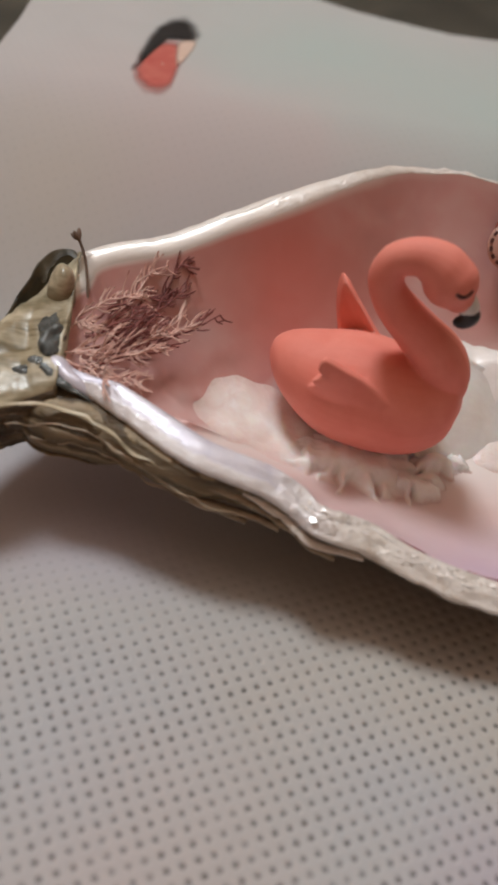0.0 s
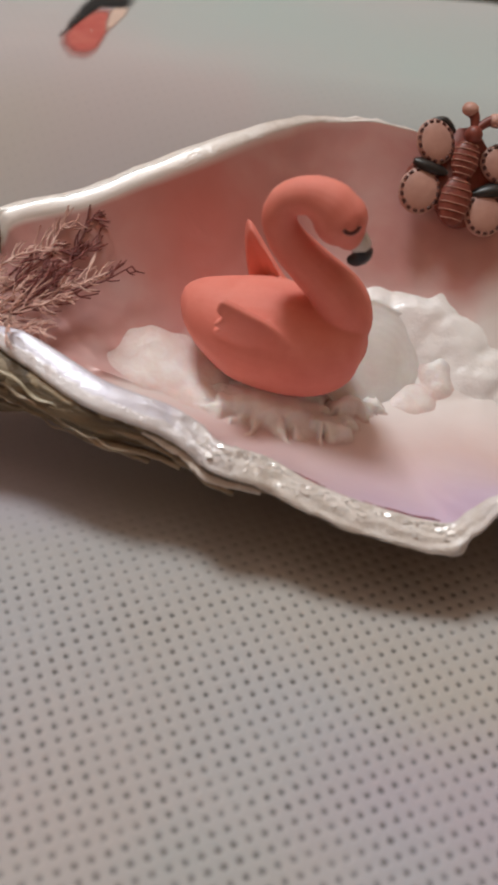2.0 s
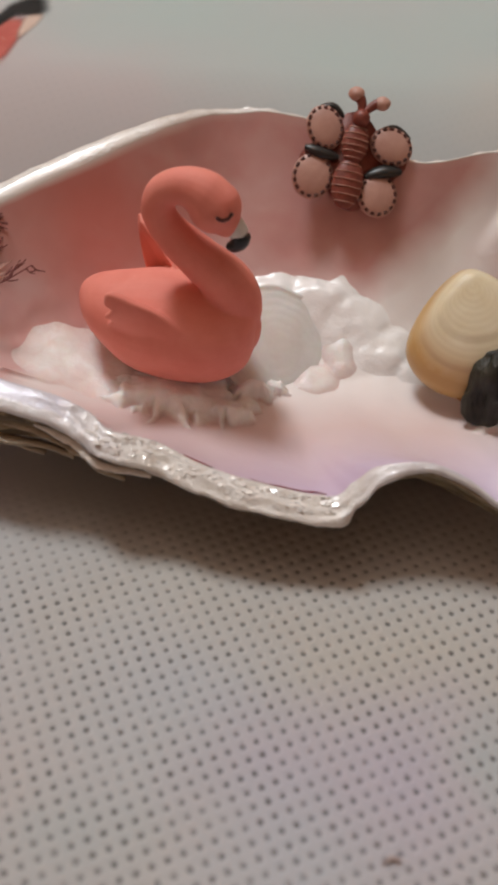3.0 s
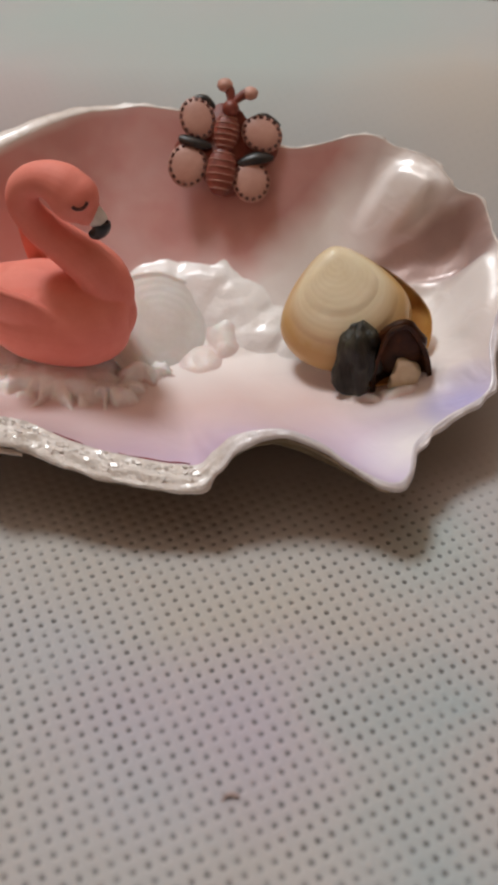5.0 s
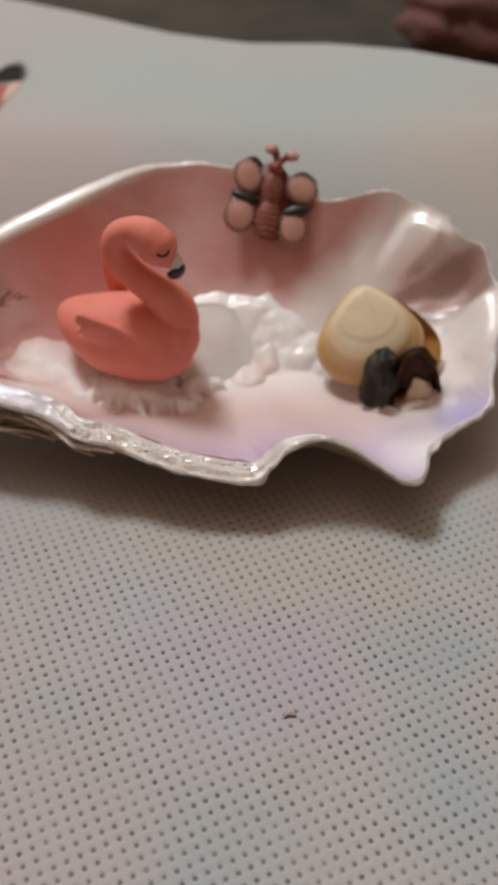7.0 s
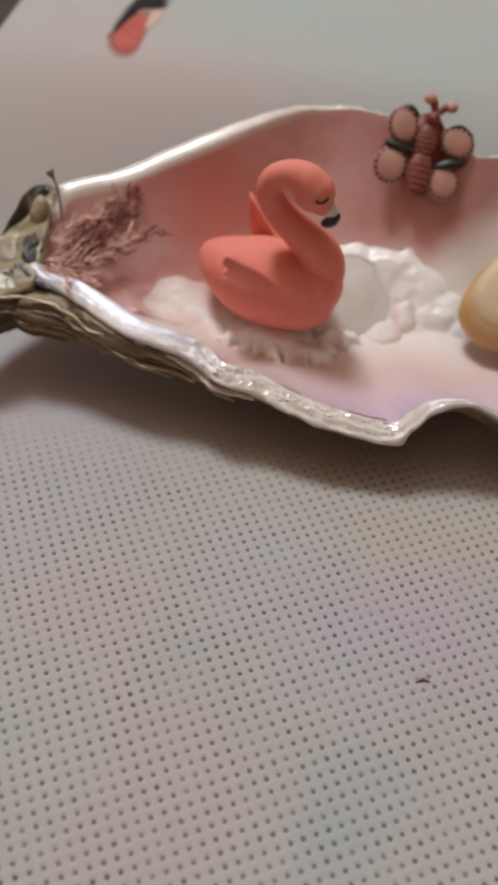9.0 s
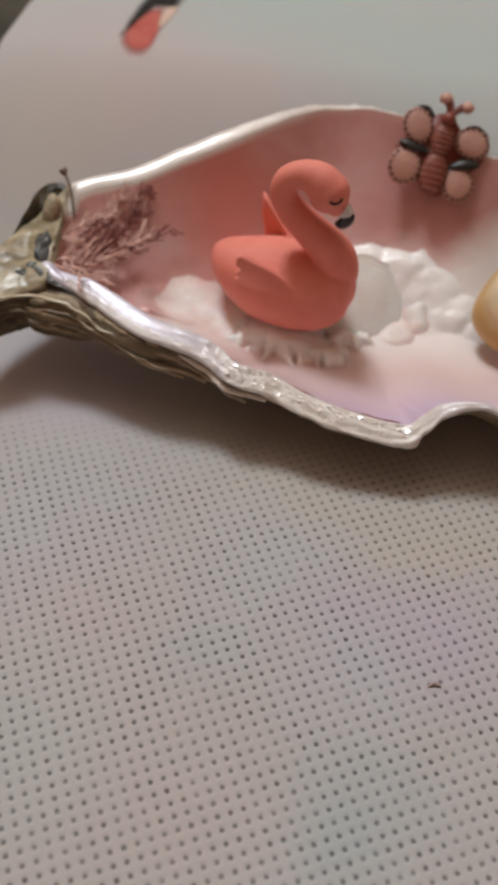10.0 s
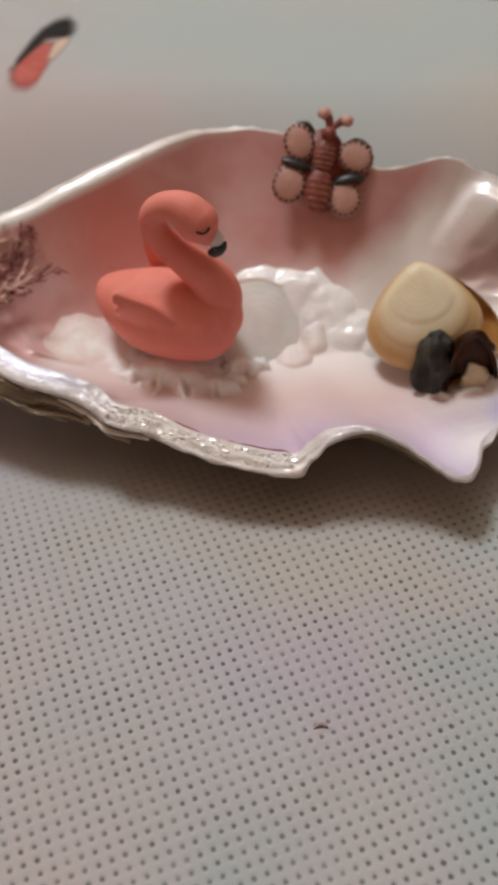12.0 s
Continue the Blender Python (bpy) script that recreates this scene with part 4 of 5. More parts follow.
# ---- cotton bed and clam in the bowl ----
def build_cotton():
    """Soft white clumps towards the hinge, a torn skirt under the figurine, a crumpled wad behind the clam."""
    bed = thing("cotton_bed", (32, 94, 5), "white fluffy cotton clumps with torn edges inside the shell", "cotton")

    def clump(label, blobs, box, fluff, material, seed, points=0, sharp=0.0):
        X, Y = np.meshgrid(np.arange(box[0], box[1], 0.28), np.arange(box[2], box[3], 0.28), indexing="ij")
        Z, keep, thin = np.zeros(X.shape), np.zeros(X.shape, bool), np.zeros(X.shape)
        for a in np.ndindex(X.shape):
            x, y = X[a], Y[a]
            wx = x + 2.0 * noise.noise(Vector((x / 6, y / 6, 3 + seed))) + fluff * noise.noise(Vector((x / 2.4, y / 2.4, 8)))
            wy = y + 1.6 * noise.noise(Vector((x / 6, y / 6, 13 + seed))) + fluff * noise.noise(Vector((x / 2.4, y / 2.4, 18)))
            total = 0.0
            for cx, cy, rx, ry, thick, soft in blobs:
                away = math.hypot((wx - cx) / rx, (wy - cy) / ry)
                rise = float(step(-0.05, soft, 1 - away))
                if points:
                    turn = math.atan2((wy - cy) / ry, (wx - cx) / rx)
                    ray = 1 - 2 * abs((points * turn / math.tau + 1.3 * noise.noise(Vector((turn * 1.4, cx, seed)))) % 1.0 - 0.5)
                    rise *= float(step(0.0, 0.34, 1 - sharp * (1 - ray) - away))
                total += ((thick + 0.3) * rise) ** 3
            h = total ** (1 / 3) - 0.3
            crease = 0.5 - abs(noise.noise(Vector((x / 4.2, y / 4.2, seed + 5))))
            lump = 0.7 * noise.noise(Vector((x / 6, y / 6, seed))) + 0.3 * crease + fluff * (0.36 * noise.noise(Vector((x / 3.2, y / 3.2, 2))) + 0.16 * noise.noise(Vector((x / 1.3, y / 1.3, 5))))
            keep[a] = h > -0.3
            thin[a] = max(0.0, h + 0.2) / 1.3
            Z[a] = floor_at(x, y) + h + 0.05 + lump * float(step(0, 1.2, h))
        v, f = sheet(np.stack([X, Y, Z], -1))
        flat = keep.ravel()
        f = [q for q in f if flat[q].any()]
        used = np.unique(np.concatenate(f))
        order = np.zeros(len(v), int)
        order[used] = np.arange(len(used))
        part("clump", v[used], [order[q] for q in f], material, bed, label, uv=[(float(u), 0.5) for u in thin.ravel()[used]])

    clump("soft white cotton clump", ((10.6, 95.0, 10.8, 7.4, 0.7, 0.95), (17.5, 93.5, 7.0, 6.5, 0.9, 0.9)), (0, 27, 84.0, 108), 0.55, COTTON, 0.0)
    clump("torn white cotton skirt under the figurine", ((26.0, 91.2, 14.5, 8.6, 2.7, 0.85),), (8, 45, 79.0, 105), 1.3, COTTON, 4.0, 12, 0.36)
    clump("white cotton scrap with pointed ends", ((33.4, 89.6, 6.6, 4.8, 2.0, 0.8), (37.0, 92.8, 4.2, 3.4, 2.4, 0.8), (40.0, 94.2, 3.6, 2.6, 1.6, 0.8)), (24, 46, 82.0, 99), 1.1, COTTON, 7.0, 5, 0.5)
    clump("glossy crumpled white wad behind the clam", ((40.5, 108.2, 7.0, 4.2, 1.9, 0.9), (47.0, 106.8, 8.5, 5.2, 1.9, 0.9), (52.5, 103.8, 7.0, 5.2, 1.5, 0.9), (58.0, 100.6, 6.5, 4.4, 1.1, 0.8), (62.5, 97.5, 5.0, 3.6, 0.7, 0.8)), (30, 71, 91, 116), 0.4, WAD, 9.0)
    clump("white fluff round the edge of the clam", ((50.8, 100.2, 4.2, 4.4, 0.9, 0.9), (47.5, 96.0, 4.6, 3.0, 0.5, 0.9)), (40, 59, 90, 108), 0.5, COTTON, 27.0)
    clump("white fluff in front of the dark shell", ((70.5, 84.6, 4.6, 2.0, 0.8, 0.8), (76.5, 85.0, 3.4, 1.8, 0.8, 0.8)), (63, 83, 80, 90), 0.8, COTTON, 21.0)


build_cotton()


def build_clam():
    """A round white valve that leans behind the figurine."""
    nrm = Vector((0.20, -0.60, 0.77)).normalized()
    ax = nrm.cross(Vector((0, 0, 1))).normalized()
    ay = nrm.cross(ax) * -1
    c = Vector((41.0, 100.4, 8.4))
    def valve(k):
        rows = []
        for r in np.linspace(0, 1, 26):
            ring = []
            for t in np.linspace(0, 2 * np.pi, 72, endpoint=False):
                rad = 9.4 * (1 - 0.05 * math.cos(2 * t) + 0.018 * math.sin(5 * t + 1) + 0.012 * math.sin(11 * t)) * r
                dome = 1.2 * (1 - r * r) * k + 0.06 * math.sin(r * 46 + 0.6 * math.sin(2 * t)) * r + 0.35 * step(0.90, 1.0, r)
                ring.append(c + ax * (rad * math.cos(t)) + ay * (rad * math.sin(t)) + nrm * dome)
            rows.append(ring)
        return np.array(rows)
    P = np.concatenate([valve(1.0), valve(0.72)[::-1] - 0.5 * np.array(nrm)], 0)
    v, f = sheet(P, close_v=True)
    clam = thing("clam_shell", (37.5, 98.5, 4), "round white clam valve leaning behind the flamingo in crumbs", "clam shell")
    part("valve", v, f, CLAM, clam)


build_clam()


# ---- flamingo figurine: one mesh ----
def build_flamingo():
    pieces = []
    # body: sections along its length
    keys = np.array([(12.2, 99.5, 17.5, 0.5, 0.5), (12.9, 99.2, 17.2, 3.0, 2.4), (15.2, 98.6, 16.3, 5.4, 4.7), (19.5, 97.7, 15.1, 7.4, 6.8), (25, 96.6, 15.0, 8.3, 7.8),
                     (30, 95.4, 15.0, 8.0, 7.4), (33.6, 94.5, 15.6, 6.7, 6.7), (36.2, 93.9, 16.5, 4.6, 5.2), (37.5, 93.6, 17.4, 1.2, 1.8)])
    prof = spline(keys, 48)
    rows = []
    for x, y, z, hw, hh in prof:
        a = np.linspace(0, 2 * np.pi, 36, endpoint=False)
        rows.append(np.stack([np.full(36, x), y + max(hw, 0.2) * np.cos(a), z + max(hh, 0.2) * np.sin(a)], 1))
    pieces.append(tuple_caps(sheet(np.array(rows), close_v=True), 36))
    # neck and head
    line = spline([(32.4, 94.2, 15.2), (34.5, 93.8, 19.6), (33.0, 94.0, 23.6), (29.4, 94.5, 26.9), (25.6, 95.0, 30.4), (24.0, 95.0, 33.5), (24.7, 94.7, 36.2),
                   (27.2, 94.0, 37.4), (29.6, 93.4, 36.8), (31.2, 92.9, 35.3)], 60)
    rad = np.interp(np.linspace(0, 1, 60), [0, 0.1, 0.2, 0.35, 0.5, 0.68, 0.78, 0.9, 1], [2.6, 3.5, 3.65, 2.9, 2.25, 2.15, 2.4, 3.1, 3.35])
    pieces.append(tube(line, rad, 20))
    pieces.append(ball((33.7, 93.9, 16.6), (4.4, 4.6, 5.0)))
    pieces.append(ball((31.2, 92.9, 35.3), (3.4, 3.35, 3.35)))
    pieces.append(ball((32.6, 92.5, 33.6), (2.0, 2.2, 2.0)))
    # near wing and far wing: leaves that leave the body towards the tail, with notched tips
    def flank(x, z, side):
        cy, cz, hw, hh = (np.interp(x, keys[:, 0], keys[:, k]) for k in (1, 2, 3, 4))
        return cy + side * hw * math.sqrt(max(1 - ((z - cz) / max(hh, 0.5)) ** 2, 0.02))
    wings = ((-1, [(31.5, 15.6), (28.5, 18.2), (24.5, 20.8), (21.0, 22.9), (18.8, 24.4), (17.4, 25.0), (17.0, 23.6), (17.8, 22.4), (16.8, 20.9), (17.6, 19.6), (16.9, 17.8), (18.4, 16.2), (24.5, 12.6), (28.5, 12.2), (31.0, 14.0)]),
             (1, [(29.5, 19), (26.5, 22.0), (23.4, 25.2), (21.3, 27.4), (20.5, 27.2), (20.5, 24.2), (21.2, 20.5), (22.5, 17), (26, 15), (29, 16)]))
    for side, outline in wings:
        o = spline([(x, 0, z) for x, z in outline], 96, closed=True)
        mid = o.mean(0)
        rows = []
        for r, bulge in ((0.9, -1.3), (0.98, -0.3), (1.0, 0.1), (0.96, 0.4), (0.85, 0.5), (0.5, 0.5), (0.15, 0.45)):
            ring = []
            for x, _, z in mid + (o - mid) * r:
                free = 88.6 + 0.24 * (x - 17.3) if side < 0 else 105.6 - 1.0 * (x - 20.5)
                y = flank(x, min(z, 18), side) * (1 - step(16.5, 23, z)) + free * step(16.5, 23, z)
                ring.append((x, y + side * (bulge - 1.0 * max(step(18.8, 15.5, z), step(26.5, 30.5, x))), z))
            rows.append(ring)
        v, f = sheet(np.array(rows), close_v=True, flip=side < 0)
        f = [tuple(q) for q in f] + [tuple(range(96)), tuple(range(len(v) - 96, len(v)))[::-1]]
        pieces.append((v, f))
    v, f = gather(*pieces)
    raw = part("flamingo_raw", v, f, CORAL)
    m = raw.modifiers.new("melt", "REMESH")
    m.mode, m.voxel_size = "VOXEL", 0.17 * MM
    m2 = raw.modifiers.new("soften", "SMOOTH")
    m2.factor, m2.iterations = 0.5, 5
    bpy.context.view_layer.update()
    melted = raw.evaluated_get(bpy.context.evaluated_depsgraph_get()).to_mesh()
    V = np.zeros(len(melted.vertices) * 3)
    melted.vertices.foreach_get("co", V)
    V = V.reshape(-1, 3) / MM
    F = [tuple(q.vertices) for q in melted.polygons]
    raw.evaluated_get(bpy.context.evaluated_depsgraph_get()).to_mesh_clear()
    old = raw.data
    bpy.data.objects.remove(raw)
    bpy.data.meshes.remove(old)
    body = (V, F)
    # beak: white root, hooked black tip
    root = spline([(32.8, 92.4, 33.8), (34.0, 92.1, 32.6), (34.5, 92.0, 31.9)], 10)
    white = tube(root, np.linspace(1.6, 1.15, 10), 14)
    hook = spline([(34.5, 92.0, 32.0), (34.4, 91.9, 31.2), (33.7, 91.8, 30.5), (32.7, 91.8, 30.4)], 14)
    tip = tube(hook, np.array([1.25, 1.3, 1.32, 1.32, 1.3, 1.25, 1.2, 1.1, 1.0, 0.9, 0.78, 0.62, 0.45, 0.2]), 14)
    lids = []
    for side in (-1, 1):
        a = np.linspace(0.15 * np.pi, 0.95 * np.pi, 14)
        arc = np.stack([32.25 - 1.0 * np.cos(a), np.full(14, 93.0), 36.0 - 0.9 * np.sin(a)], 1)
        dx, dz = (arc[:, 0] - 31.2) / 3.4, (arc[:, 2] - 35.3) / 3.3
        arc[:, 1] = 92.9 + side * (3.3 * np.sqrt(np.maximum(1 - dx**2 - dz**2, 0)) + 0.02)
        lids.append(tube(arc, 0.24, 6))
    allp = [body, white, tip, *lids]
    V, F = gather(*allp)
    pick = sum(([k] * len(p[1]) for k, p in zip((0, 1, 2, 3, 3), allp)), [])
    ob = part("flamingo_figurine", V, F, CORAL, second=[BEAK_WHITE, BLACK, EYE_LINE], pick=pick)
    tagged(ob, "coral rubber flamingo figurine with black-tipped beak, sitting in the shell", "figurine")


def tuple_caps(vf, sides):
    v, f = vf
    return v, [tuple(q) for q in f] + [tuple(range(sides))[::-1], tuple(range(len(v) - sides, len(v)))]


build_flamingo()


# ---- butterfly charm ----
def build_butterfly():
    o, k = np.array((52.3, 119.3, 30.1)), 0.1125
    X, Y, N = np.array((1, 0, 0.0)), np.array((0, 0.6, 0.8)), np.array((0, -0.8, 0.6))
    axes = np.array([X, Y, N])
    def at(x, y, n=0.0):
        return o + k * (x * X + y * Y) + n * N
    charm = thing("butterfly_charm", tuple(at(0, -70, -1)), "pink butterfly charm with dashed wing edges, leaning on the shell rim", "charm")
    wings = [(-39, 39, 25, 30, 20), (-55, -25, 28, 31, -10), (51, 16, 30, 25, -25), (34, -49, 27, 29, 5)]
    for x, y, a, b, turn in wings:
        c, s = math.cos(math.radians(turn)), math.sin(math.radians(turn))
        wa = np.array([c * X + s * Y, -s * X + c * Y, N])
        v, f = ball(at(x, y, 0.5), (a * k, b * k, 1.0), wa, 32, 16)
        wing = part("wing", v, f, WING_PINK, charm)
        count = 16
        for q in range(count):
            t = 2 * math.pi * q / count
            arc = np.linspace(t - 0.11, t + 0.11, 5)
            path = np.stack([at(x, y, 0.98) + 0.86 * k * (a * math.cos(u) * wa[0] + b * math.sin(u) * wa[1]) for u in arc])
            v, f = tube(path, 0.27, 6)
            part("dash", v, f, CHARM_DARK, wing)
    for pts, r in (([(-66, 14), (-46, 7), (-20, 0)], 1.25), ([(16, -24), (42, -17), (66, -17)], 1.35), ([(-48, 66), (-28, 68), (-13, 54)], 0.75), ([(38, 40), (58, 42), (78, 28)], 0.55)):
        path = spline([at(a, b, 0.6 if r > 1 else 0.1) for a, b in pts], 14)
        v, f = tube(path, r * np.sin(np.linspace(0.35, 2.8, 14)), 10, flat=0.7)
        part("dark_band", v, f, CHARM_BAND, charm, "blackish band between the wings")
    ax = np.array((0.17, 0.985))
    turn_axes = np.array([X * ax[1] - Y * ax[0], X * ax[0] + Y * ax[1], N])
    for d, r, long in ((-38, 21, 34), (16, 18, 27)):
        cx, cy = ax * d + (-2, 2)
        v, f = ball(at(cx, cy, 1.2), (r * k, long * k, 1.1), turn_axes, 28, 18)
        core = part("body", v, f, CHARM_BROWN, charm, "dark russet ringed body")
        for e in np.arange(-0.72, 0.8, 0.29):
            w = math.sqrt(1 - e * e)
            cx, cy = ax * (d + e * long) + (-2, 2)
            arc = [at(cx, cy, 1.2) + turn_axes[0] * r * k * 1.01 * w * math.cos(u) + N * 1.16 * w * math.sin(u) for u in np.linspace(0.12, math.pi - 0.12, 12)]
            v, f = tube(np.array(arc), 0.10, 6)
            part("body_ring", v, f, CHARM_RING, core)
    v, f = ball(at(8, 50, 1.4), (12 * k, 12 * k, 1.4), axes, 20, 12)
    part("head", v, f, CHARM_BROWN, charm)
    for path in ([(8, 58), (8, 72), (1, 82)], [(12, 58), (26, 68), (36, 70)]):
        pts = spline([at(a, b, 1.4) for a, b in path], 12)
        v, f = tube(pts, np.linspace(0.55, 0.95, 12), 10)
        feeler = part("antenna", v, f, CHARM_BROWN, charm)
        bv, bf = ball(pts[-1], (1.25, 1.25, 1.0))
        part("antenna_tip", bv, bf, CHARM_PALE, feeler, "pale rose knob")
    back = [at(70 * math.cos(t) * (0.9 + 0.15 * math.cos(4 * t)), 62 * math.sin(t) * (0.9 + 0.15 * math.cos(4 * t)) - 4, h) for h in (-0.6, 0.3) for t in np.linspace(0, 2 * np.pi, 48, endpoint=False)]
    f = [(i, (i + 1) % 48, 48 + (i + 1) % 48, 48 + i) for i in range(48)] + [tuple(range(48))[::-1], tuple(range(48, 96))]
    part("backing", back, f, CHARM_BROWN, charm, "dark russet back plate")


build_butterfly()


# ---- shells at the right end of the bowl ----
def clam_valve(at, M, half_w, up, down, height, thick):
    """A domed valve with its beak at the top and concentric growth ridges."""
    def skin(k):
        rows = []
        for r in np.linspace(0.001, 1, 44):
            ring = []
            for t in np.linspace(0, 2 * np.pi, 90, endpoint=False):
                c, s = math.cos(t), math.sin(t)
                x = half_w * c * (1 - 0.40 * max(s, 0) ** 1.4)
                y = up * s if s > 0 else down * s
                # growth rings gather at the beak
                px, py = x * r, y * r + 0.66 * up * (1 - r)
                h = height * math.sqrt(max(1 - r**2.6, 0)) * k + 0.02 * math.sin(24 * r + 1.5 * noise.noise(Vector((c, s, r * 3)))) * r - 0.18 * step(0.50, 0.54, r) * k - 0.26 * step(0.76, 0.80, r) * k
                ring.append(np.array([px, py, h]) @ M + np.asarray(at))
            rows.append(ring)
        return np.array(rows)
    outer_skin, inner_skin = skin(1.0), skin(0.86) - thick * M[2]
    R, T = np.meshgrid(np.r_[np.linspace(0, 1, 44), np.linspace(1, 0, 44)], np.linspace(0, 1, 90), indexing="ij")
    uv = np.stack([R, T], -1).reshape(-1, 2)
    return (*sheet(np.concatenate([outer_skin, inner_skin[::-1]], 0), close_v=True), uv)


def build_yellow_clam():
    clam = thing("yellow_clam", (70, 95, 6), "cream and amber ridged clam shell lying in the pearly bowl", "clam shell")
    M = axes_from((-0.16, -0.62, 0.77), (-0.12, 0.74, 0.62))
    v, f, uv = clam_valve((69.2, 94.6, 14.2), M, 10.0, 10.6, 8.4, 5.4, 0.6)
    part("upper_valve", v, f, YELLOW, clam, uv=uv, label= "cream valve with concentric ridges")
    M2 = axes_from((0.10, 0.62, -0.77), (-0.12, 0.74, 0.62))
    v, f, uv = clam_valve((73.1, 94.0, 12.4), M2, 9.2, 10.4, 9.4, 4.0, 0.6)
    part("lower_valve", v, f, AMBER, clam, "amber-brown valve underneath")


build_yellow_clam()


def build_dark_shell():
    """A dark curled shell with folds along its length."""
    def folds(P):
        out = P.copy()
        for a in np.ndindex(P.shape[:2]):
            x, y, z = P[a]
            t = math.atan2(y, x)
            g = 1 + 0.15 * math.cos(4 * t + 1.8 * z) + 0.22 * noise.noise(Vector((x * 2, y * 2, z * 2)))
            out[a] = (x * g * (1 - 0.12 * z) - 0.25 * z * z, y * g, z)
        return out
    base = floor_at(70, 87)
    v, f = ball((70.6, 87.4, base + 5.6), (3.3, 2.8, 5.9), axes_from((0.10, 0.25, 0.96), (0, 1, 0)), n=60, m=44, shape=folds)
    v = rough_up(rough_up(v, 1.0, 4.0, 3), 0.22, 1.3, 4)
    tagged(part("dark_shell", v, f, DARK_SHELL), "small blackish grey folded shell standing against the yellow clam", "shell")


build_dark_shell()


def build_brown_shell():
    """A small brown cup-shaped shell, open towards the front, cream inside."""
    c = np.array((76.0, 87.0, floor_at(76, 87) - 0.5))
    cup = thing("brown_cup_shell", tuple(c), "small glossy brown arched shell with cream lining beside the clam", "shell")
    def skin(rx, ry, rz, inward):
        rows = []
        for a in np.linspace(0.0, np.pi, 40):
            ring = []
            for b in np.linspace(0, 0.5 * np.pi, 20):
                wob = 1 + 0.05 * noise.noise(Vector((a * 2, b * 2, 0)))
                ring.append(c + np.array([-rx * math.cos(a) * math.cos(b) * wob + 1.0 * (1 - math.sin(a)), ry * math.sin(b) - 1.5 + inward, rz * math.sin(a) * math.cos(b) ** 0.7 * wob]))
            rows.append(ring)
        return np.array(rows)
    o, n = skin(4.6, 3.2, 11.8, 0.0), skin(3.9, 2.7, 11.0, 0.15)
    v, f = sheet(o, flip=True)
    v2, f2 = sheet(n)
    v3, f3 = sheet(np.stack([o[:, 0], n[:, 0]], 1))
    part("outer_wall", v, f, BROWN_IN, cup)
    part("inner_wall", v2, f2, BROWN_IN, cup, "dark glossy brown inside")
    part("edge", v3, f3, BROWN_IN, cup)
    # recessed plug, added so that the hollow looks deep and dark
    bv, bf = ball(c + (0.4, 0.4, 6.8), (3.9, 1.6, 4.6), n=32, m=24)
    part("core", rough_up(bv, 0.9, 4.0, 2), bf, BROWN_IN, cup, "blackish brown plug added to darken the hollow")
    bv, bf = ball(c + (1.5, -0.5, 1.6), (2.5, 1.2, 3.9), n=26, m=18)
    part("lining", rough_up(bv, 1.0, 2.0), bf, CREAM_IN, cup, "cream shell lining")


build_brown_shell()


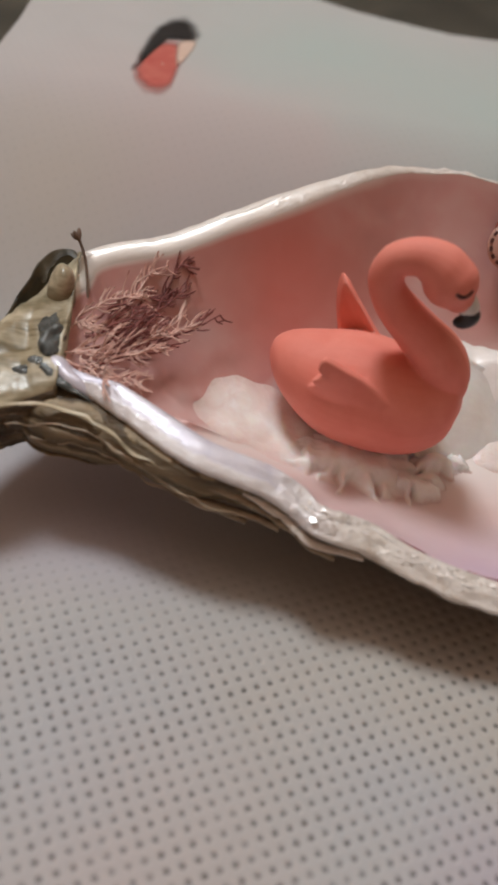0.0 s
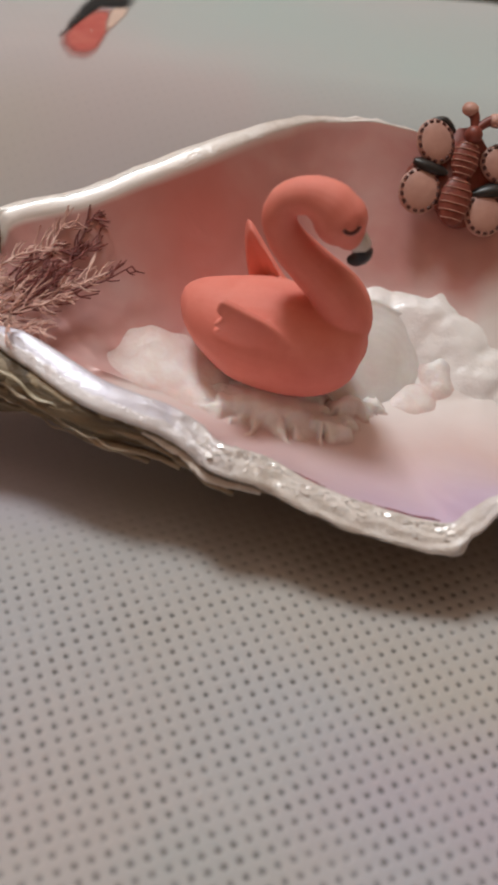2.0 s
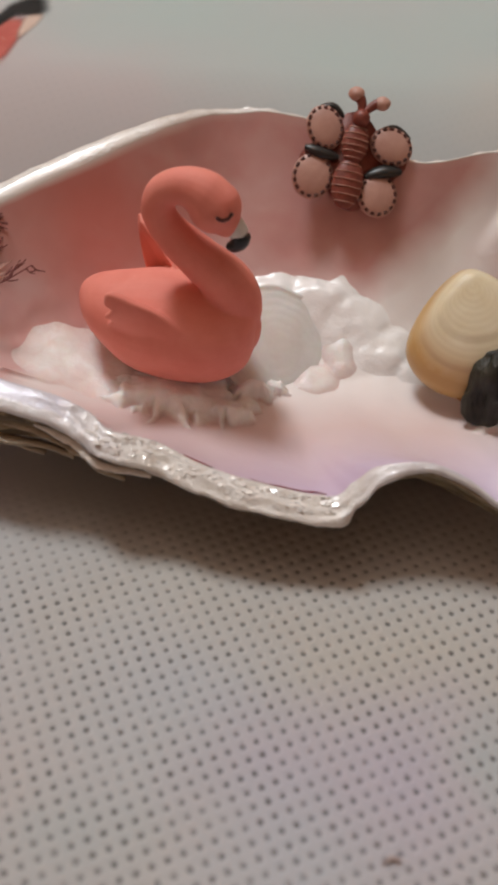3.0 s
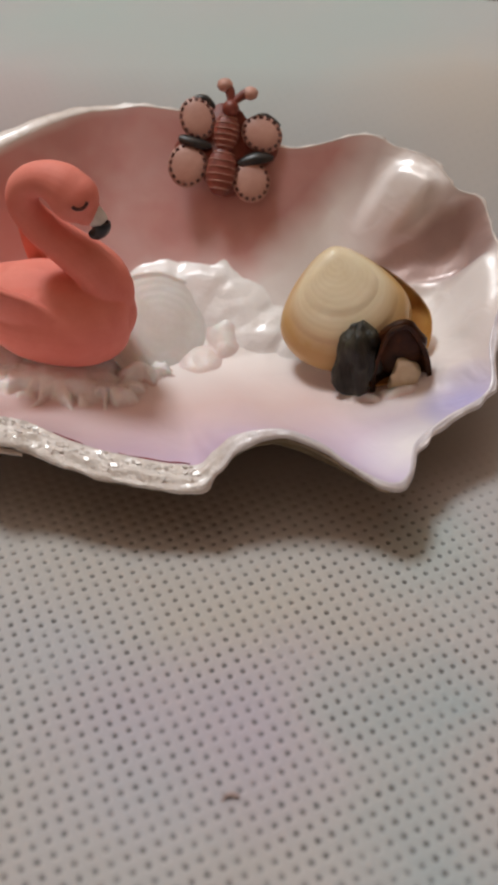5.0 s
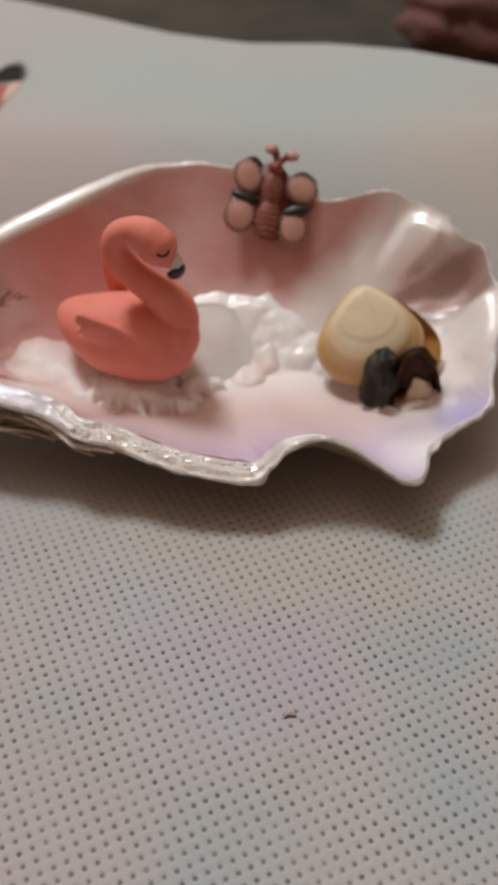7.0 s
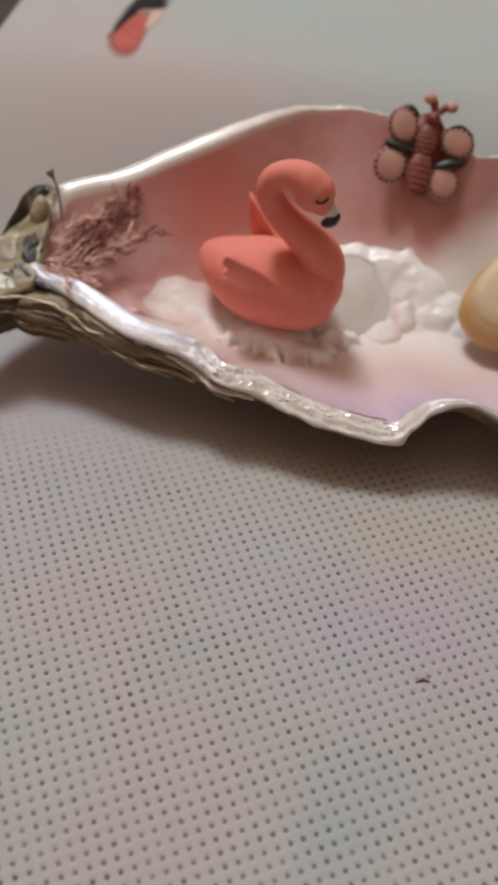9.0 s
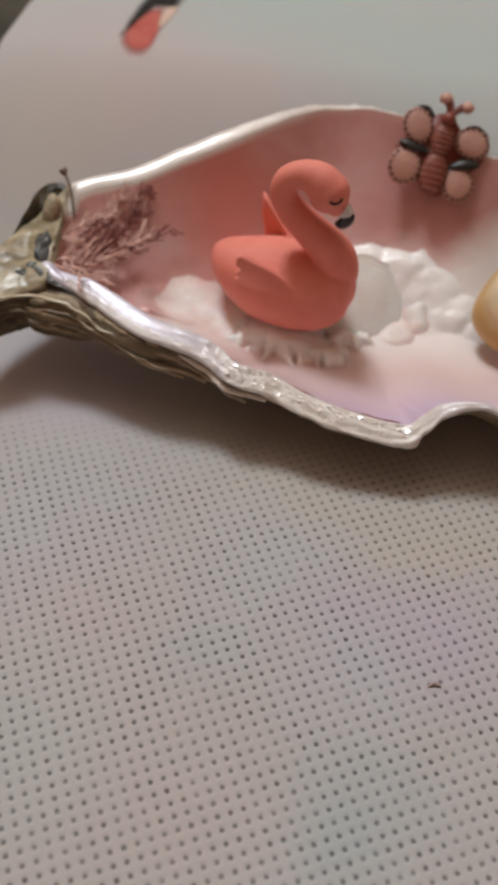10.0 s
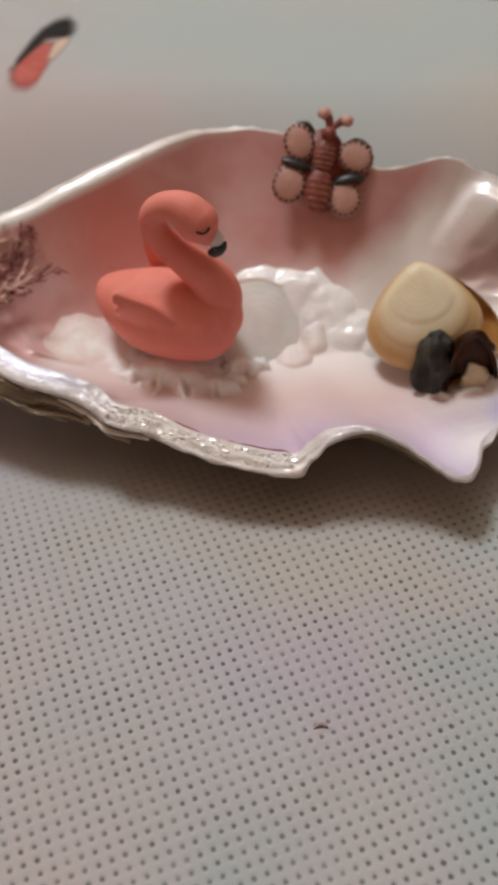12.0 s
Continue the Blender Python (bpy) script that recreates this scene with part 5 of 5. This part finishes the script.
# ---- dried sprig ----
def build_sprig():
    """Feathery plumes: a bowed stem with two rows of fine barbs, some of them forked."""
    rng = random.Random(5)
    sprig = thing("dried_sprig", (-11, 96, 15), "dried dusty-pink feathery sprig tucked into the shell's hinge end", "dried plant")
    def clear(q):
        q = np.array(q, float)
        q[1] = min(q[1], 105.5 + 0.3 * (q[0] + 10))
        q[2] = max(q[2], floor_at(q[0], q[1]) + 0.5)
        return q
    def plume(start, heading, rise, length, barb, r, material):
        d = np.array([math.cos(heading), math.sin(heading), 0])
        side = np.array([-d[1], d[0], 0.0])
        bow = rng.uniform(-0.45, 0.45)
        length, barb = 1.02 * length, 0.95 * barb
        pts = []
        for u in np.linspace(0, 1, 12):
            pts.append(clear(np.array(start) + d * length * u * math.cos(rise) + side * bow * length * u * u + np.array([0, 0, length * math.sin(rise) * (u - 0.25 * u * u)])))
        path = spline([p + 0.5 * np.array(noise.noise_vector(Vector(p) / 2.5)) for p in pts], 40)
        stem = part("stem", *tube(path, np.linspace(r, 0.10, 40), 5), material, sprig)
        for i in range(10, 40):
            for s in (-1, 1):
                if rng.random() < 0.27:
                    along = path[min(i + 1, 39)] - path[i - 1]
                    along /= np.linalg.norm(along) + 1e-9
                    b = barb * rng.uniform(0.4, 1.35) * (1.15 - 0.55 * i / 39)
                    w = s * (rng.uniform(0.3, 0.8) * side + np.array([0, 0, 0.6 * rng.uniform(-0.2, 1.2)]))
                    tipp = path[i] + b * (0.8 * along + w)
                    mid = path[i] + 0.5 * b * (0.55 * along + 1.1 * w)
                    q = spline([path[i], mid, tipp], 6)
                    twig = tube(q, np.linspace(0.14, 0.09, 6), 5)
                    if rng.random() < 0.6:
                        e = tipp + 0.4 * b * (along - 0.5 * w)
                        twig = gather(twig, tube(spline([mid, e], 4), np.linspace(0.12, 0.08, 4), 5))
                    part("twig", *twig, material, stem)
    for start, heading, rise, length, light in (
            ((-11.5, 99, 17), 0.70, 0.32, 15, True), ((-11.0, 97, 16), 0.38, 0.45, 17, False), ((-11.5, 94.5, 16), 0.16, 0.42, 16, True), ((-11.0, 93.0, 16.5), -0.05, 0.5, 11, True),
            ((-11.0, 91.0, 16.5), -0.25, 0.35, 9, True), ((-10.5, 89.0, 17), -0.30, 0.25, 5, True), ((-11.0, 100.5, 18), 0.85, 0.35, 11, False), ((-9.5, 98, 16), 0.52, 0.28, 17, False),
            ((-9.5, 95.5, 15.5), 0.22, 0.30, 18, False), ((-11.0, 93.5, 15.5), 0.05, 0.70, 10, False), ((-12.0, 96.0, 17), 0.7, 0.5, 10, False), ((-11.5, 91.0, 17), 0.5, 0.6, 9, True),
            ((-8.0, 96.5, 15.5), 0.33, 0.55, 13, True), ((-10.0, 92.0, 16.5), 0.35, 0.6, 12, False), ((-13.5, 94.0, 18), -0.6, 0.5, 6, True), ((-12.5, 91.5, 18), -0.55, 0.3, 8, True), ((-13.5, 97.5, 18.5), 0.1, 0.9, 6, True), ((-12.5, 101, 19), 0.6, 0.5, 9, True)):
        plume((start[0] - 1.4, start[1], start[2]), heading, rise, length, 3.4, 0.20, SPRIG_LIGHT if light else SPRIG_DARK)
    pieces = []
    stalk = spline([(-13.0, 103.4, 20.4), (-13.4, 105.4, 22.4), (-13.9, 107.0, 24.4), (-14.8, 108.0, 26.4)], 20)
    pieces.append(tube(stalk, np.linspace(0.16, 0.20, 20), 6))
    for q in ((-16.0, 108.5, 26.9), (-15.0, 109.0, 27.6), (-15.6, 108.2, 27.5)):
        pieces.append(tube(spline([stalk[-1], q], 5), [0.2, 0.3, 0.34, 0.26, 0.08], 6))
    part("stalk", *gather(*pieces), STALK, sprig, "dark brown stalk with a forked tip")


build_sprig()


# ---- small marks on the cloth ----
def build_speck():
    z = float(cloth_height(48.8, 26.9))
    path = spline([(48.0, 26.5, z + 0.12), (48.7, 27.0, z + 0.35), (49.3, 27.1, z + 0.3), (49.8, 26.8, z + 0.12)], 16)
    v, f = tube(path, 0.24 * np.sin(np.linspace(0.3, 2.9, 16)) + 0.05, 8)
    return tagged(part("speck", rough_up(v, 0.15, 0.6), f, SPECK), "tiny brown curled crumb lying on the fabric", "crumb")


build_speck()


def build_print():
    """A coral, cream and black figure printed on the sheet behind the shell."""
    c = (-4.0, 158.5)
    motif = thing("printed_motif", (c[0], c[1], float(cloth_height(*c)) + 0.05), "coral and black blot printed on the off-white fabric", "print")
    def blot(name, outline, material, lift, label):
        o = spline([(x, y, 0) for x, y in outline], 60, closed=True)
        mid = o.mean(0)
        levels = (1.1, 0.95, 0.8, 0.65, 0.5, 0.25, 0.03)
        rows = [mid + (o - mid) * r for r in levels]
        P = np.array([[(x, y, float(cloth_height(x, y)) + lift) for x, y, _ in row] for row in rows])
        v, f = sheet(P, close_v=True, flip=True)
        part(name, v, f, material, motif, label, uv=[(r / 1.1, 0.5) for r in levels for _ in range(60)])
    blot("coral_blot", [(-12.9, 159.6), (-9.8, 153.0), (-6.1, 154.6), (-5.0, 165.4), (-4.0, 174), (-7.0, 180), (-11.2, 173.5)], PRINT_RED, 0.10, "coral red area")
    blot("cream_blot", [(-5.6, 166), (-6.0, 178.5), (-3.0, 182.4), (-2.8, 178), (-3.7, 172)], PRINT_CREAM, 0.16, "cream area")
    blot("black_blot", [(-13.2, 160), (-12.0, 176.7), (-9.6, 190), (-5.3, 196), (-2.2, 188), (-3.0, 181.5), (-6.8, 182), (-9.3, 178), (-11.2, 168.8)], PRINT_BLACK, 0.22, "black area")


build_print()
